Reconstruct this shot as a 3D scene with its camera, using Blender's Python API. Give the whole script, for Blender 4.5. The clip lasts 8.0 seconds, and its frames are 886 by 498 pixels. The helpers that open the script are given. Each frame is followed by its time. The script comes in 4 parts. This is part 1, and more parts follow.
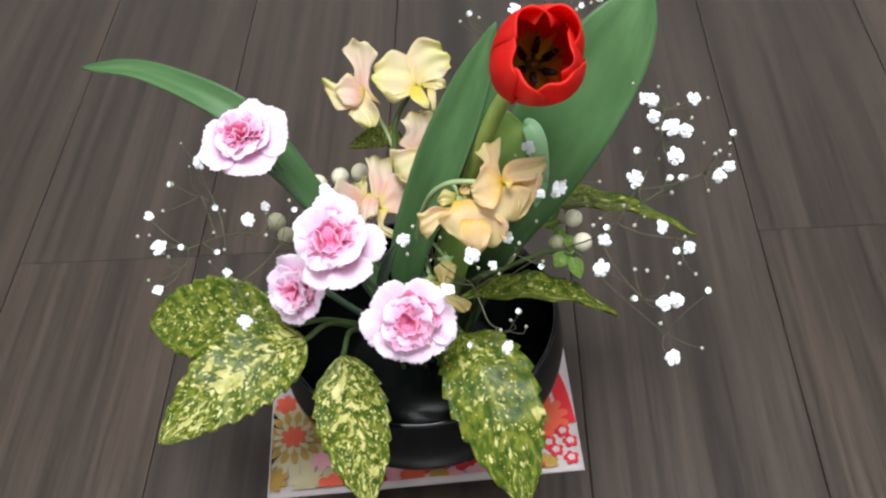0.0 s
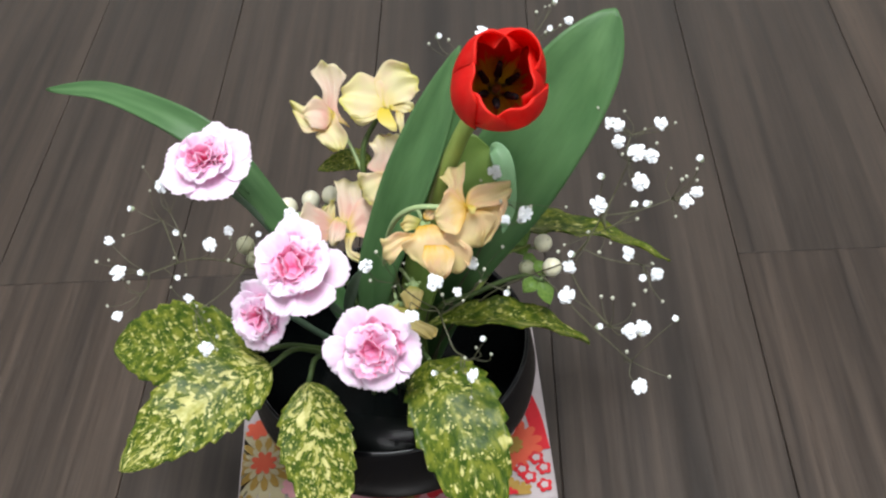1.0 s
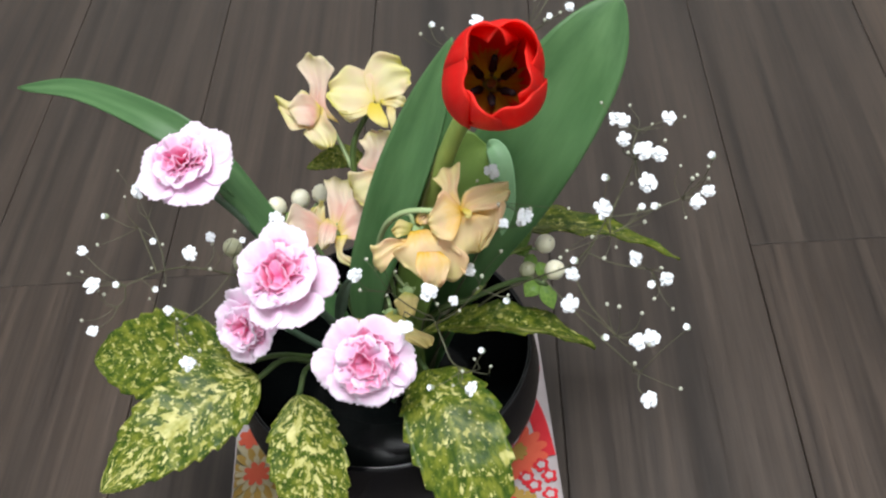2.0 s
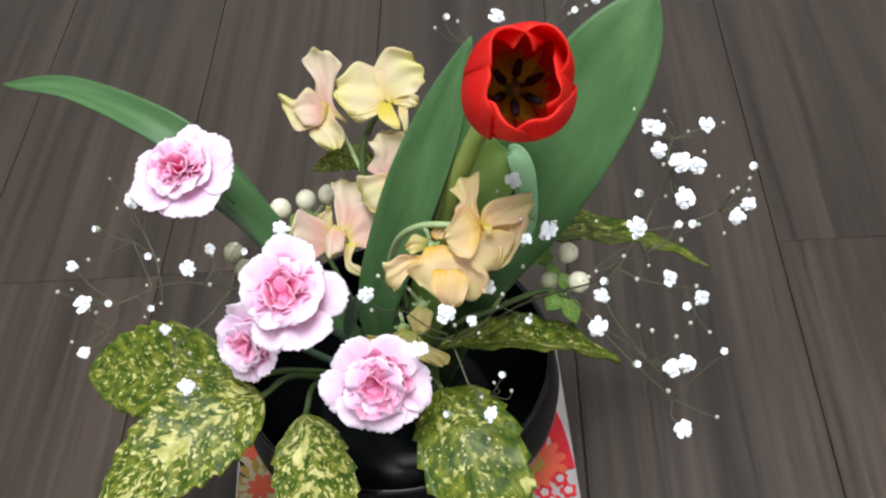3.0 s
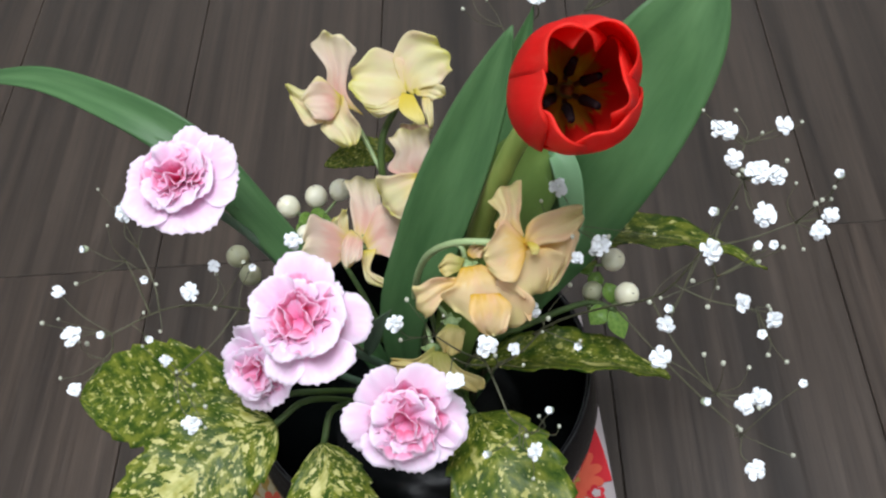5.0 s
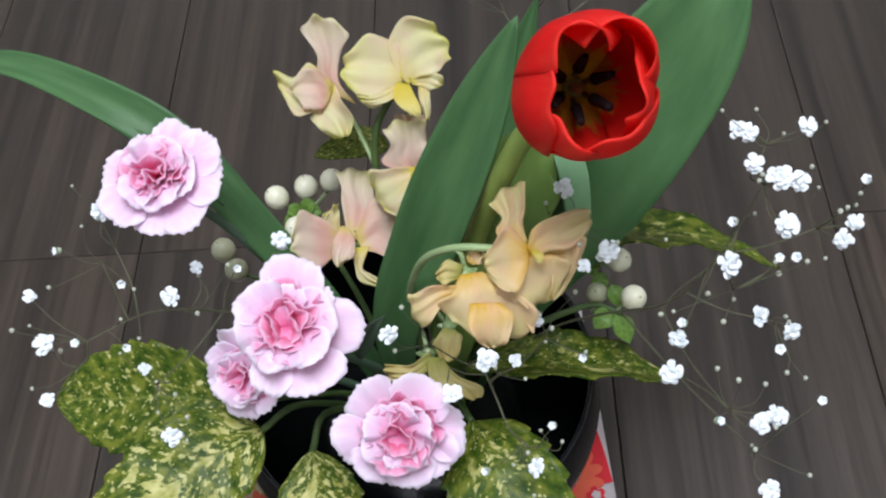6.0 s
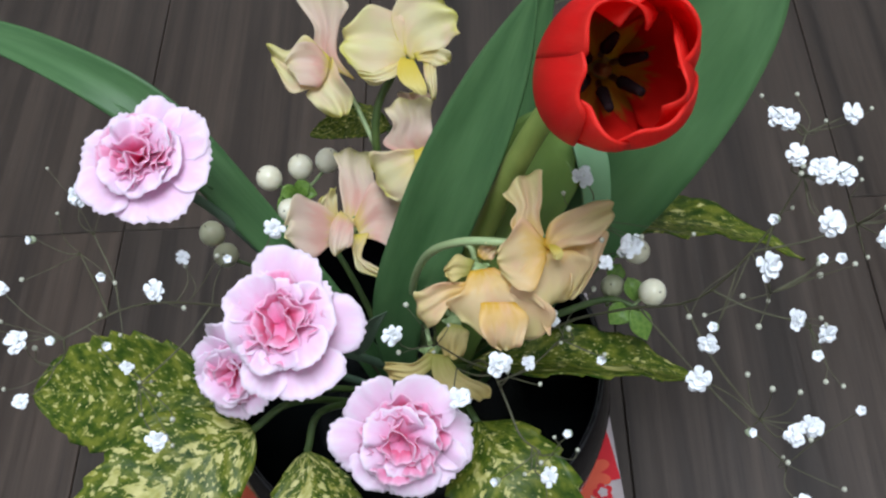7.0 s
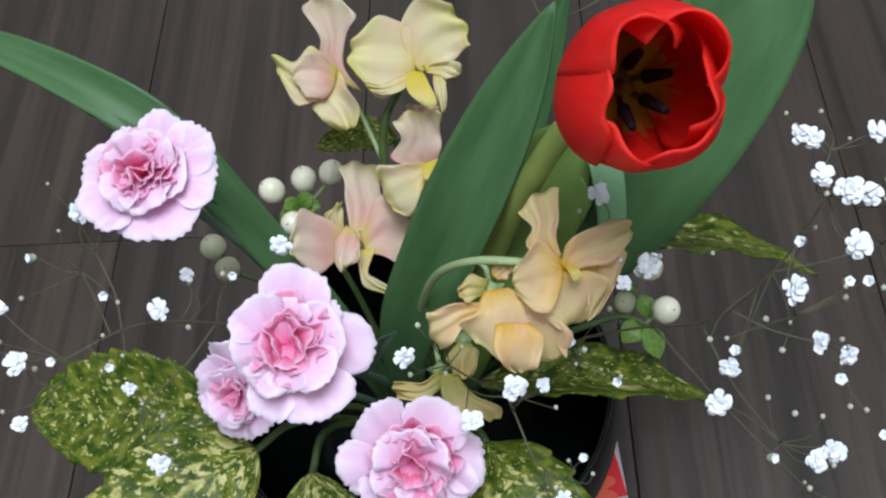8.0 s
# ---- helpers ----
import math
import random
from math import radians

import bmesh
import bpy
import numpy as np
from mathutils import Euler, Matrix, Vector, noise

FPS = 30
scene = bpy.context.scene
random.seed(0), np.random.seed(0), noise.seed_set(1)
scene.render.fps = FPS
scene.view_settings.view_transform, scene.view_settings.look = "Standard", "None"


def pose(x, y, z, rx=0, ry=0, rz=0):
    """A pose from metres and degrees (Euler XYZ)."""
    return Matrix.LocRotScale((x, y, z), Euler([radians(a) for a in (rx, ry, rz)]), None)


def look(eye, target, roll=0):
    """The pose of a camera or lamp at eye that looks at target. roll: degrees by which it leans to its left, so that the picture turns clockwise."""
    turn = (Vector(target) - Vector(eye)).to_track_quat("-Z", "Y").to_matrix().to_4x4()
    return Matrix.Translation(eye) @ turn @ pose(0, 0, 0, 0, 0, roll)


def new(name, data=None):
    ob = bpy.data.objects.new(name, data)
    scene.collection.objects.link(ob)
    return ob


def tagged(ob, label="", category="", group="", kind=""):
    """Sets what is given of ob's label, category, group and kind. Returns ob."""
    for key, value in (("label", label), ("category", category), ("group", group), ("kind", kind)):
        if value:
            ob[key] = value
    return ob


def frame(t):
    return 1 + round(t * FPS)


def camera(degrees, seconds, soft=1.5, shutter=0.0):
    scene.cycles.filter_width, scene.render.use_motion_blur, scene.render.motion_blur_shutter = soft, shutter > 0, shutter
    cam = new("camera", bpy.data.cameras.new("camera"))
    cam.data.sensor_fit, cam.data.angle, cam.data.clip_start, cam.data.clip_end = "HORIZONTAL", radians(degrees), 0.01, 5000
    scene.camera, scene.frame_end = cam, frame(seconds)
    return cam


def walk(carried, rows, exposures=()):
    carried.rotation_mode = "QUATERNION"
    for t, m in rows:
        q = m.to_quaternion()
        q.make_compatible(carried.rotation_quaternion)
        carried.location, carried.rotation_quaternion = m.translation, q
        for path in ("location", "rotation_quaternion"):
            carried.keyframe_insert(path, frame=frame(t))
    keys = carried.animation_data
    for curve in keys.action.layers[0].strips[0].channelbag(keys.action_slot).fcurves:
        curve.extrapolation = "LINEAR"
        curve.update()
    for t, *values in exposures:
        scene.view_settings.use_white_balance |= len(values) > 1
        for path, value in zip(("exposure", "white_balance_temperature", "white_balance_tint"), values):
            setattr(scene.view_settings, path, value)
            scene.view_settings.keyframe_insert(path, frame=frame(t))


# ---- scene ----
cam = camera(43.7, 8.0, soft=2.3)
PATH = [
    (0, (0.04549, 0.03754, 0.61193), (0.00931, 0.45761, 0.18503), -6.144),
    (0.5, (0.05012, 0.04077, 0.61243), (0.01434, 0.46422, 0.18886), -5.946),
    (1, (0.06308, 0.04732, 0.60775), (0.02726, 0.47368, 0.18711), -5.924),
    (2.5, (0.06794, 0.10301, 0.58630), (0.02565, 0.51365, 0.15088), -7.778),
    (3, (0.05997, 0.12334, 0.58108), (0.01699, 0.52727, 0.13949), -7.640),
    (3.5, (0.05515, 0.14238, 0.57266), (0.01178, 0.53726, 0.12300), -8.102),
    (4, (0.04871, 0.15945, 0.56827), (0.00583, 0.54872, 0.11370), -7.940),
    (5.5, (0.03831, 0.19738, 0.55332), (-0.00007, 0.57099, 0.08541), -8.428),
    (6, (0.03734, 0.21225, 0.54758), (0.00041, 0.57765, 0.07311), -7.788),
    (6.5, (0.03545, 0.22219, 0.53765), (0.00181, 0.58478, 0.06079), -7.159),
    (7, (0.02910, 0.23834, 0.52838), (-0.00221, 0.58915, 0.04263), -6.734),
    (7.5, (0.02379, 0.24419, 0.52799), (-0.00226, 0.59632, 0.04288), -5.896),
    (8, (0.02120, 0.24856, 0.52448), (-0.00404, 0.59990, 0.03876), -5.826),
]
walk(cam, [(t, look(eye, target, roll)) for t, eye, target, roll in PATH],
     exposures=[(0, 0.2, 6500, 10), (2.5, 0.12, 6450, 10), (4, 0.02, 6350, 10), (5.5, -0.16, 6150, 10), (8, -0.35, 5900, 10)])

# ---- light ----
world = bpy.data.worlds.new("sky")
scene.world = world
world.use_nodes = True
_wn = world.node_tree.nodes
_sky = _wn.new("ShaderNodeTexSky")
_sky.sky_type = "NISHITA"
_sky.sun_disc = False
_sky.sun_elevation = radians(40)
_sky.sun_rotation = radians(250)
world.node_tree.links.new(_sky.outputs["Color"], _wn["Background"].inputs["Color"])
_wn["Background"].inputs["Strength"].default_value = 0.12


def area_light(name, m, sx, sy, power, colour):
    data = bpy.data.lights.new(name, "AREA")
    data.shape, data.size, data.size_y, data.energy, data.color = "RECTANGLE", sx, sy, power, colour
    ob = new(name, data)
    ob.matrix_world = m
    return ob


WEST, EAST, SOUTH, NORTH, TOP = -1.5, 1.9, -1.4, 2.3, 2.4
# soft lamp added over the arrangement, in an assumed, unseen roof window
WIN_X0, WIN_X1, WIN_Y0, WIN_Y1 = -0.45, 0.65, -0.50, 0.58
area_light("added_overhead_light", pose((WIN_X0 + WIN_X1) / 2, (WIN_Y0 + WIN_Y1) / 2, TOP + 0.03, 0, 0, 0), WIN_X1 - WIN_X0, WIN_Y1 - WIN_Y0, 90, (0.96, 0.98, 1.0))


# ---- materials ----
def material(name, colour, rough=0.5, spec=0.5, metal=0.0):
    m = bpy.data.materials.new(name)
    m.use_nodes = True
    b = m.node_tree.nodes["Principled BSDF"]
    b.inputs["Base Color"].default_value = (*colour, 1)
    b.inputs["Roughness"].default_value = rough
    b.inputs["Specular IOR Level"].default_value = spec
    b.inputs["Metallic"].default_value = metal
    return m


class Graph:
    """Short hand for the nodes of one material."""

    def __init__(self, m):
        self.m, self.t = m, m.node_tree
        self.b = self.t.nodes["Principled BSDF"]

    def link(self, a, b):
        self.t.links.new(a, b)

    def node(self, kind, **sets):
        n = self.t.nodes.new(kind)
        for k, v in sets.items():
            if k in n.inputs:
                n.inputs[k].default_value = v
        return n

    def coords(self, which="Object", scale=(1, 1, 1), shift=None):
        c = self.t.nodes.new("ShaderNodeTexCoord")
        p = self.t.nodes.new("ShaderNodeMapping")
        p.inputs["Scale"].default_value = scale
        self.link(c.outputs[which], p.inputs["Vector"])
        if shift is not None:
            self.link(shift, p.inputs["Location"])
        return p.outputs["Vector"]

    def noise(self, vec, scale, detail=4.0, rough=0.55, distort=0.0):
        n = self.t.nodes.new("ShaderNodeTexNoise")
        n.inputs["Scale"].default_value = scale
        n.inputs["Detail"].default_value = detail
        n.inputs["Roughness"].default_value = rough
        n.inputs["Distortion"].default_value = distort
        self.link(vec, n.inputs["Vector"])
        return n.outputs["Fac"]

    def ramp(self, fac, stops, ease="LINEAR"):
        r = self.t.nodes.new("ShaderNodeValToRGB")
        r.color_ramp.interpolation = ease
        e = r.color_ramp.elements
        while len(e) < len(stops):
            e.new(0.5)
        for q, (p, c) in zip(e, stops):
            q.position = p
            q.color = (*c, 1) if len(c) == 3 else c
        self.link(fac, r.inputs["Fac"])
        return r.outputs["Color"]

    def mix(self, fac, a, b, mode="MIX"):
        n = self.t.nodes.new("ShaderNodeMix")
        n.data_type, n.blend_type = "RGBA", mode
        for s, v in ((n.inputs[0], fac), (n.inputs[6], a), (n.inputs[7], b)):
            if isinstance(v, (int, float)):
                s.default_value = v
            elif isinstance(v, tuple):
                s.default_value = (*v, 1)
            else:
                self.link(v, s)
        return n.outputs[2]

    def maths(self, op, a, b=0.0):
        n = self.t.nodes.new("ShaderNodeMath")
        n.operation = op
        for s, v in zip(n.inputs, (a, b)):
            if isinstance(v, (int, float)):
                s.default_value = v
            else:
                self.link(v, s)
        return n.outputs[0]

    def bump(self, height, strength, distance):
        n = self.t.nodes.new("ShaderNodeBump")
        n.inputs["Strength"].default_value = strength
        n.inputs["Distance"].default_value = distance
        self.link(height, n.inputs["Height"])
        self.link(n.outputs["Normal"], self.b.inputs["Normal"])

    def uv(self):
        c = self.t.nodes.new("ShaderNodeTexCoord")
        s = self.t.nodes.new("ShaderNodeSeparateXYZ")
        self.link(c.outputs["UV"], s.inputs[0])
        return s.outputs["X"], s.outputs["Y"], c.outputs["UV"]

    def random(self):
        return self.t.nodes.new("ShaderNodeObjectInfo").outputs["Random"]

    def thin(self, colour, share):
        """Lets part of the light through, as petals and leaves do."""
        tr = self.t.nodes.new("ShaderNodeBsdfTranslucent")
        mx = self.t.nodes.new("ShaderNodeMixShader")
        mx.inputs[0].default_value = share
        self.link(colour, tr.inputs["Color"])
        self.link(self.b.outputs[0], mx.inputs[1])
        self.link(tr.outputs[0], mx.inputs[2])
        self.link(mx.outputs[0], self.t.nodes["Material Output"].inputs["Surface"])


def petal_material(name, stops, share=0.3, rough=0.6, streak=0.12, blotch=None, spec=0.25):
    """Colour runs from a petal's base (0) to its rim (1), with fine streaks along it."""
    g = Graph(material(name, (0.5, 0.5, 0.5), rough, spec))
    u, v, uv = g.uv()
    wob = g.noise(g.coords("UV", (5, 2, 1)), 2.0, 3)
    v2 = g.maths("ADD", v, g.maths("MULTIPLY", g.maths("SUBTRACT", wob, 0.5), 0.35))
    col = g.ramp(v2, stops, "EASE")
    st = g.noise(g.coords("UV", (46, 1.6, 1)), 1.0, 3)
    col = g.mix(g.maths("MULTIPLY", st, streak), col, (0.75, 0.42, 0.42), "MULTIPLY")
    if blotch:
        bl = g.ramp(g.noise(g.coords("UV", (1.4, 1.1, 1), g.random()), 1.7, 2), ((0.45, (0, 0, 0)), (0.7, (1, 1, 1))))
        col = g.mix(g.maths("MULTIPLY", bl, 0.7), col, blotch)
    g.link(col, g.b.inputs["Base Color"])
    g.bump(st, 0.25, 0.0006)
    g.thin(col, share)
    return g.m


M_CARN = petal_material("carnation_petal", ((0.0, (0.90, 0.17, 0.42)), (0.24, (0.92, 0.40, 0.65)), (0.47, (0.93, 0.58, 0.80)), (0.74, (0.93, 0.72, 0.89)), (1.0, (0.94, 0.85, 0.95))), 0.45, 0.6, 0.04)
M_CARN_IN = petal_material("carnation_heart", ((0.0, (0.90, 0.16, 0.36)), (0.5, (0.92, 0.30, 0.51)), (0.8, (0.94, 0.50, 0.70)), (1.0, (0.95, 0.72, 0.86))), 0.54, 0.6, 0.04)
M_TULIP = petal_material("tulip_petal", ((0.0, (0.52, 0.38, 0.02)), (0.17, (0.46, 0.24, 0.015)), (0.26, (0.72, 0.016, 0.010)), (0.8, (0.88, 0.020, 0.016)), (1.0, (0.90, 0.050, 0.035))), 0.52, 0.45, 0.25)
M_PEA = petal_material("cream_pea_petal", ((0.0, (0.80, 0.72, 0.10)), (0.2, (0.82, 0.72, 0.36)), (0.55, (0.83, 0.79, 0.50)), (0.86, (0.82, 0.79, 0.42)), (1.0, (0.76, 0.74, 0.22))), 0.54, 0.42, 0.08, (0.83, 0.64, 0.50), 0.4)
M_PEA_PINK = petal_material("blush_pea_petal", ((0.0, (0.78, 0.66, 0.22)), (0.25, (0.81, 0.54, 0.45)), (0.55, (0.83, 0.69, 0.58)), (0.85, (0.83, 0.76, 0.56)), (1.0, (0.78, 0.74, 0.38))), 0.54, 0.42, 0.12, (0.83, 0.74, 0.58), 0.4)
M_APRICOT = petal_material("apricot_pea_petal", ((0.0, (0.78, 0.52, 0.04)), (0.2, (0.82, 0.62, 0.24)), (0.55, (0.84, 0.70, 0.42)), (1.0, (0.81, 0.73, 0.38))), 0.54, 0.42, 0.10, (0.84, 0.57, 0.40), 0.4)
M_KEEL = petal_material("yellow_keel", ((0.0, (0.74, 0.62, 0.08)), (1.0, (0.82, 0.76, 0.34))), 0.5)
M_PEA_OLD = petal_material("greenish_pea_petal", ((0.0, (0.42, 0.42, 0.10)), (0.5, (0.68, 0.60, 0.27)), (1.0, (0.74, 0.64, 0.27))), 0.46)


def white_petal():
    g = Graph(material("baby_breath_petal", (0.84, 0.88, 0.93), 0.6, 0.2))
    u, v, uv = g.uv()
    col = g.ramp(v, ((0.0, (0.50, 0.58, 0.40)), (0.32, (0.86, 0.89, 0.91)), (1.0, (0.90, 0.93, 0.96))))
    g.link(col, g.b.inputs["Base Color"])
    g.thin(col, 0.2)
    return g.m


M_WHITE = white_petal()


def stalk(name, a, b, rough=0.5, scale=160):
    g = Graph(material(name, a, rough, 0.35))
    col = g.ramp(g.noise(g.coords("Object", (1, 1, 0.3)), scale, 4), ((0.3, a), (0.7, b)))
    g.link(col, g.b.inputs["Base Color"])
    return g.m


M_STEM = stalk("green_stem", (0.035, 0.065, 0.016), (0.065, 0.105, 0.026))
M_STEM_PALE = stalk("pale_green_stem", (0.22, 0.30, 0.14), (0.28, 0.36, 0.17))
M_STEM_TULIP = stalk("yellow_green_stem", (0.16, 0.22, 0.045), (0.22, 0.28, 0.065))
M_STEM_BLUE = stalk("blue_green_stem", (0.055, 0.095, 0.060), (0.09, 0.14, 0.09))
M_TWIG = stalk("fine_brown_green_stem", (0.055, 0.055, 0.03), (0.09, 0.09, 0.05))
M_BUD = stalk("pale_bud", (0.33, 0.34, 0.26), (0.44, 0.45, 0.37))
M_CALYX = stalk("calyx", (0.17, 0.26, 0.10), (0.25, 0.33, 0.15))
M_ANTHER = stalk("dark_anther", (0.012, 0.007, 0.009), (0.02, 0.011, 0.012), 0.8)
M_PISTIL = stalk("pistil", (0.10, 0.07, 0.012), (0.15, 0.11, 0.02))
M_ANTHER.node_tree.nodes["Principled BSDF"].inputs["Specular IOR Level"].default_value = 0.08


def tulip_leaf_material(name, low, high):
    g = Graph(material(name, (0.09, 0.20, 0.10), 0.42, 0.3))
    u, v, uv = g.uv()
    fine = g.noise(g.coords("UV", (70, 1.2, 1)), 1.0, 3)
    broad = g.noise(g.coords("UV", (1.8, 2.2, 1)), 1.6, 4)
    col = g.ramp(broad, ((0.3, low), (0.7, high)))
    col = g.mix(g.maths("MULTIPLY", fine, 0.3), col, (0.085, 0.17, 0.085))
    g.link(col, g.b.inputs["Base Color"])
    g.link(g.ramp(broad, ((0.3, (0.36,) * 3), (0.7, (0.5,) * 3))), g.b.inputs["Roughness"])
    g.bump(fine, 0.25, 0.0005)
    g.thin(col, 0.2)
    return g.m


M_TULIP_LEAF = tulip_leaf_material("tulip_leaf", (0.036, 0.100, 0.028), (0.088, 0.184, 0.064))
M_LEAF_INNER = tulip_leaf_material("yellow_green_tulip_leaf", (0.11, 0.185, 0.030), (0.17, 0.26, 0.050))
M_LEAF_PALE = stalk("pale_leaf_underside", (0.12, 0.24, 0.11), (0.16, 0.29, 0.15), 0.5, 60)


def aucuba_material(name, amount):
    """Glossy green with cream-yellow splashes of several sizes that run outwards from the midrib."""
    g = Graph(material(name, (0.1, 0.2, 0.03), 0.3, 0.14))
    u, v, uv = g.uv()
    away = g.maths("ABSOLUTE", g.maths("SUBTRACT", u, 0.5))
    shift = g.maths("MULTIPLY", g.random(), 37.0)
    skew = g.t.nodes.new("ShaderNodeCombineXYZ")
    g.link(g.maths("ADD", g.maths("MULTIPLY", u, 5.6), shift), skew.inputs[0])
    g.link(g.maths("SUBTRACT", g.maths("MULTIPLY", v, 10.5), g.maths("MULTIPLY", away, 2.2)), skew.inputs[1])
    vec = skew.outputs[0]
    big = g.noise(vec, 0.55, 3, 0.45, 0.2)
    mid = g.noise(vec, 1.75, 4, 0.5, 0.15)
    small = g.noise(vec, 4.2, 2, 0.5, 0.1)
    dense = g.maths("SUBTRACT", amount, g.maths("MULTIPLY", away, 0.10))
    s = g.maths("MAXIMUM", g.ramp(g.maths("ADD", big, dense), ((0.640, (0, 0, 0)), (0.662, (1, 1, 1)))), g.ramp(g.maths("ADD", mid, dense), ((0.572, (0, 0, 0)), (0.615, (1, 1, 1)))))
    s = g.maths("MAXIMUM", s, g.ramp(g.maths("ADD", small, dense), ((0.608, (0, 0, 0)), (0.640, (0.9, 0.9, 0.9)))))
    tone = g.noise(vec, 1.6, 4)
    green = g.ramp(tone, ((0.34, (0.020, 0.050, 0.004)), (0.48, (0.058, 0.092, 0.008)), (0.62, (0.150, 0.170, 0.020))))
    cream = g.ramp(g.noise(vec, 1.3, 2), ((0.3, (0.27, 0.27, 0.05)), (0.65, (0.57, 0.54, 0.23))))
    col = g.mix(s, green, cream)
    rib = g.ramp(away, ((0.0, (1, 1, 1)), (0.018, (0, 0, 0))))
    col = g.mix(g.maths("MULTIPLY", rib, 0.45), col, (0.22, 0.26, 0.06))
    g.link(col, g.b.inputs["Base Color"])
    side = g.t.nodes.new("ShaderNodeTexWave")
    side.inputs["Scale"].default_value = 0.22
    side.inputs["Distortion"].default_value = 1.0
    side.bands_direction = "Y"
    g.link(vec, side.inputs["Vector"])
    veins = g.maths("ADD", g.maths("MULTIPLY", side.outputs["Fac"], 0.8), g.maths("MULTIPLY", small, 0.5))
    g.bump(veins, 0.35, 0.0012)
    g.link(g.ramp(mid, ((0.3, (0.28,) * 3), (0.7, (0.44,) * 3))), g.b.inputs["Roughness"])
    g.thin(col, 0.14)
    return g.m


M_AUCUBA = aucuba_material("spotted_leaf", -0.006)
M_AUCUBA_PALE = aucuba_material("densely_spotted_leaf", 0.040)


def small_leaf_material():
    g = Graph(material("bright_small_leaf", (0.13, 0.26, 0.04), 0.42, 0.4))
    u, v, uv = g.uv()
    n = g.noise(g.coords("UV", (4, 6, 1)), 1.4, 3)
    col = g.ramp(n, ((0.3, (0.09, 0.19, 0.025)), (0.7, (0.20, 0.33, 0.06))))
    g.link(col, g.b.inputs["Base Color"])
    g.thin(col, 0.25)
    return g.m


M_SMALL_LEAF = small_leaf_material()


def berry_material(name, a, b):
    g = Graph(material(name, a, 0.3, 0.5))
    col = g.ramp(g.noise(g.coords("Object"), 130, 4), ((0.35, a), (0.75, b)))
    g.link(col, g.b.inputs["Base Color"])
    g.b.inputs["Subsurface Weight"].default_value = 0.12
    g.b.inputs["Subsurface Radius"].default_value = (0.004, 0.003, 0.002)
    return g.m


M_BERRY = berry_material("cream_berry", (0.60, 0.58, 0.42), (0.72, 0.70, 0.56))
M_BERRY_GREEN = berry_material("greenish_berry", (0.36, 0.37, 0.23), (0.46, 0.46, 0.31))


def glaze():
    g = Graph(material("black_glaze", (0.003, 0.003, 0.004), 0.06, 0.35))
    n = g.noise(g.coords("Object"), 60, 5)
    g.link(g.ramp(n, ((0.3, (0.06,) * 3), (0.75, (0.11,) * 3))), g.b.inputs["Roughness"])
    g.bump(g.noise(g.coords("Object", (1, 1, 4)), 35, 3), 0.006, 0.002)
    return g.m


M_GLAZE = glaze()
M_WATER = material("dark_water", (0.003, 0.004, 0.004), 0.22, 0.12)
M_METAL = material("flower_pin_holder_metal", (0.06, 0.065, 0.07), 0.5, 0.5, 0.6)


def wood():
    g = Graph(material("dark_walnut_board", (0.07, 0.05, 0.04), 0.42, 0.5))
    r = g.random()
    shift = g.t.nodes.new("ShaderNodeCombineXYZ")
    g.link(g.maths("MULTIPLY", r, 31.0), shift.inputs[0])
    g.link(g.maths("MULTIPLY", r, 17.0), shift.inputs[1])
    figure = g.noise(g.coords("Object", (13, 0.8, 1), shift.outputs[0]), 1.4, 3, 0.5, 0.9)
    bands = g.noise(g.coords("Object", (70, 1.3, 1), shift.outputs[0]), 1.0, 4, 0.55, 0.5)
    grain = g.noise(g.coords("Object", (260, 6, 1), shift.outputs[0]), 1.0, 5, 0.65)
    pores = g.noise(g.coords("Object", (900, 22, 1), shift.outputs[0]), 1.0, 2)
    t = g.maths("ADD", g.maths("MULTIPLY", figure, 0.45), g.maths("MULTIPLY", bands, 0.55))
    t = g.maths("ADD", t, g.maths("MULTIPLY", g.maths("SUBTRACT", grain, 0.5), 0.42))
    col = g.ramp(t, ((0.32, (0.0150, 0.0108, 0.0080)), (0.44, (0.0265, 0.0194, 0.0146)), (0.56, (0.0415, 0.0308, 0.0234)), (0.72, (0.064, 0.0475, 0.0360))))
    tint = g.ramp(r, ((0.0, (0.88, 0.86, 0.84)), (0.5, (1.03, 0.985, 0.94)), (1.0, (1.15, 1.07, 1.0))))
    col = g.mix(1.0, col, tint, "MULTIPLY")
    col = g.mix(g.ramp(pores, ((0.60, (0, 0, 0)), (0.72, (0.5,) * 3))), col, (0.012, 0.009, 0.0075))
    g.link(col, g.b.inputs["Base Color"])
    g.link(g.ramp(grain, ((0.3, (0.36,) * 3), (0.7, (0.5,) * 3))), g.b.inputs["Roughness"])
    g.bump(g.maths("ADD", grain, pores), 0.12, 0.0006)
    return g.m


M_WOOD = wood()
M_GROOVE = material("groove", (0.016, 0.012, 0.010), 0.8)


def plaster(name, colour):
    g = Graph(material(name, colour, 0.85, 0.2))
    n = g.noise(g.coords("Object"), 3, 5)
    g.link(g.ramp(n, ((0.3, tuple(c * 0.95 for c in colour)), (0.7, colour))), g.b.inputs["Base Color"])
    g.bump(g.noise(g.coords("Object"), 220, 3), 0.2, 0.001)
    return g.m


M_WALL = plaster("white_wallpaper", (0.70, 0.70, 0.69))
M_CEILING = plaster("white_ceiling", (0.80, 0.80, 0.80))
M_FRAME = material("added_frame_aluminium", (0.55, 0.55, 0.56), 0.4, 0.5, 0.6)


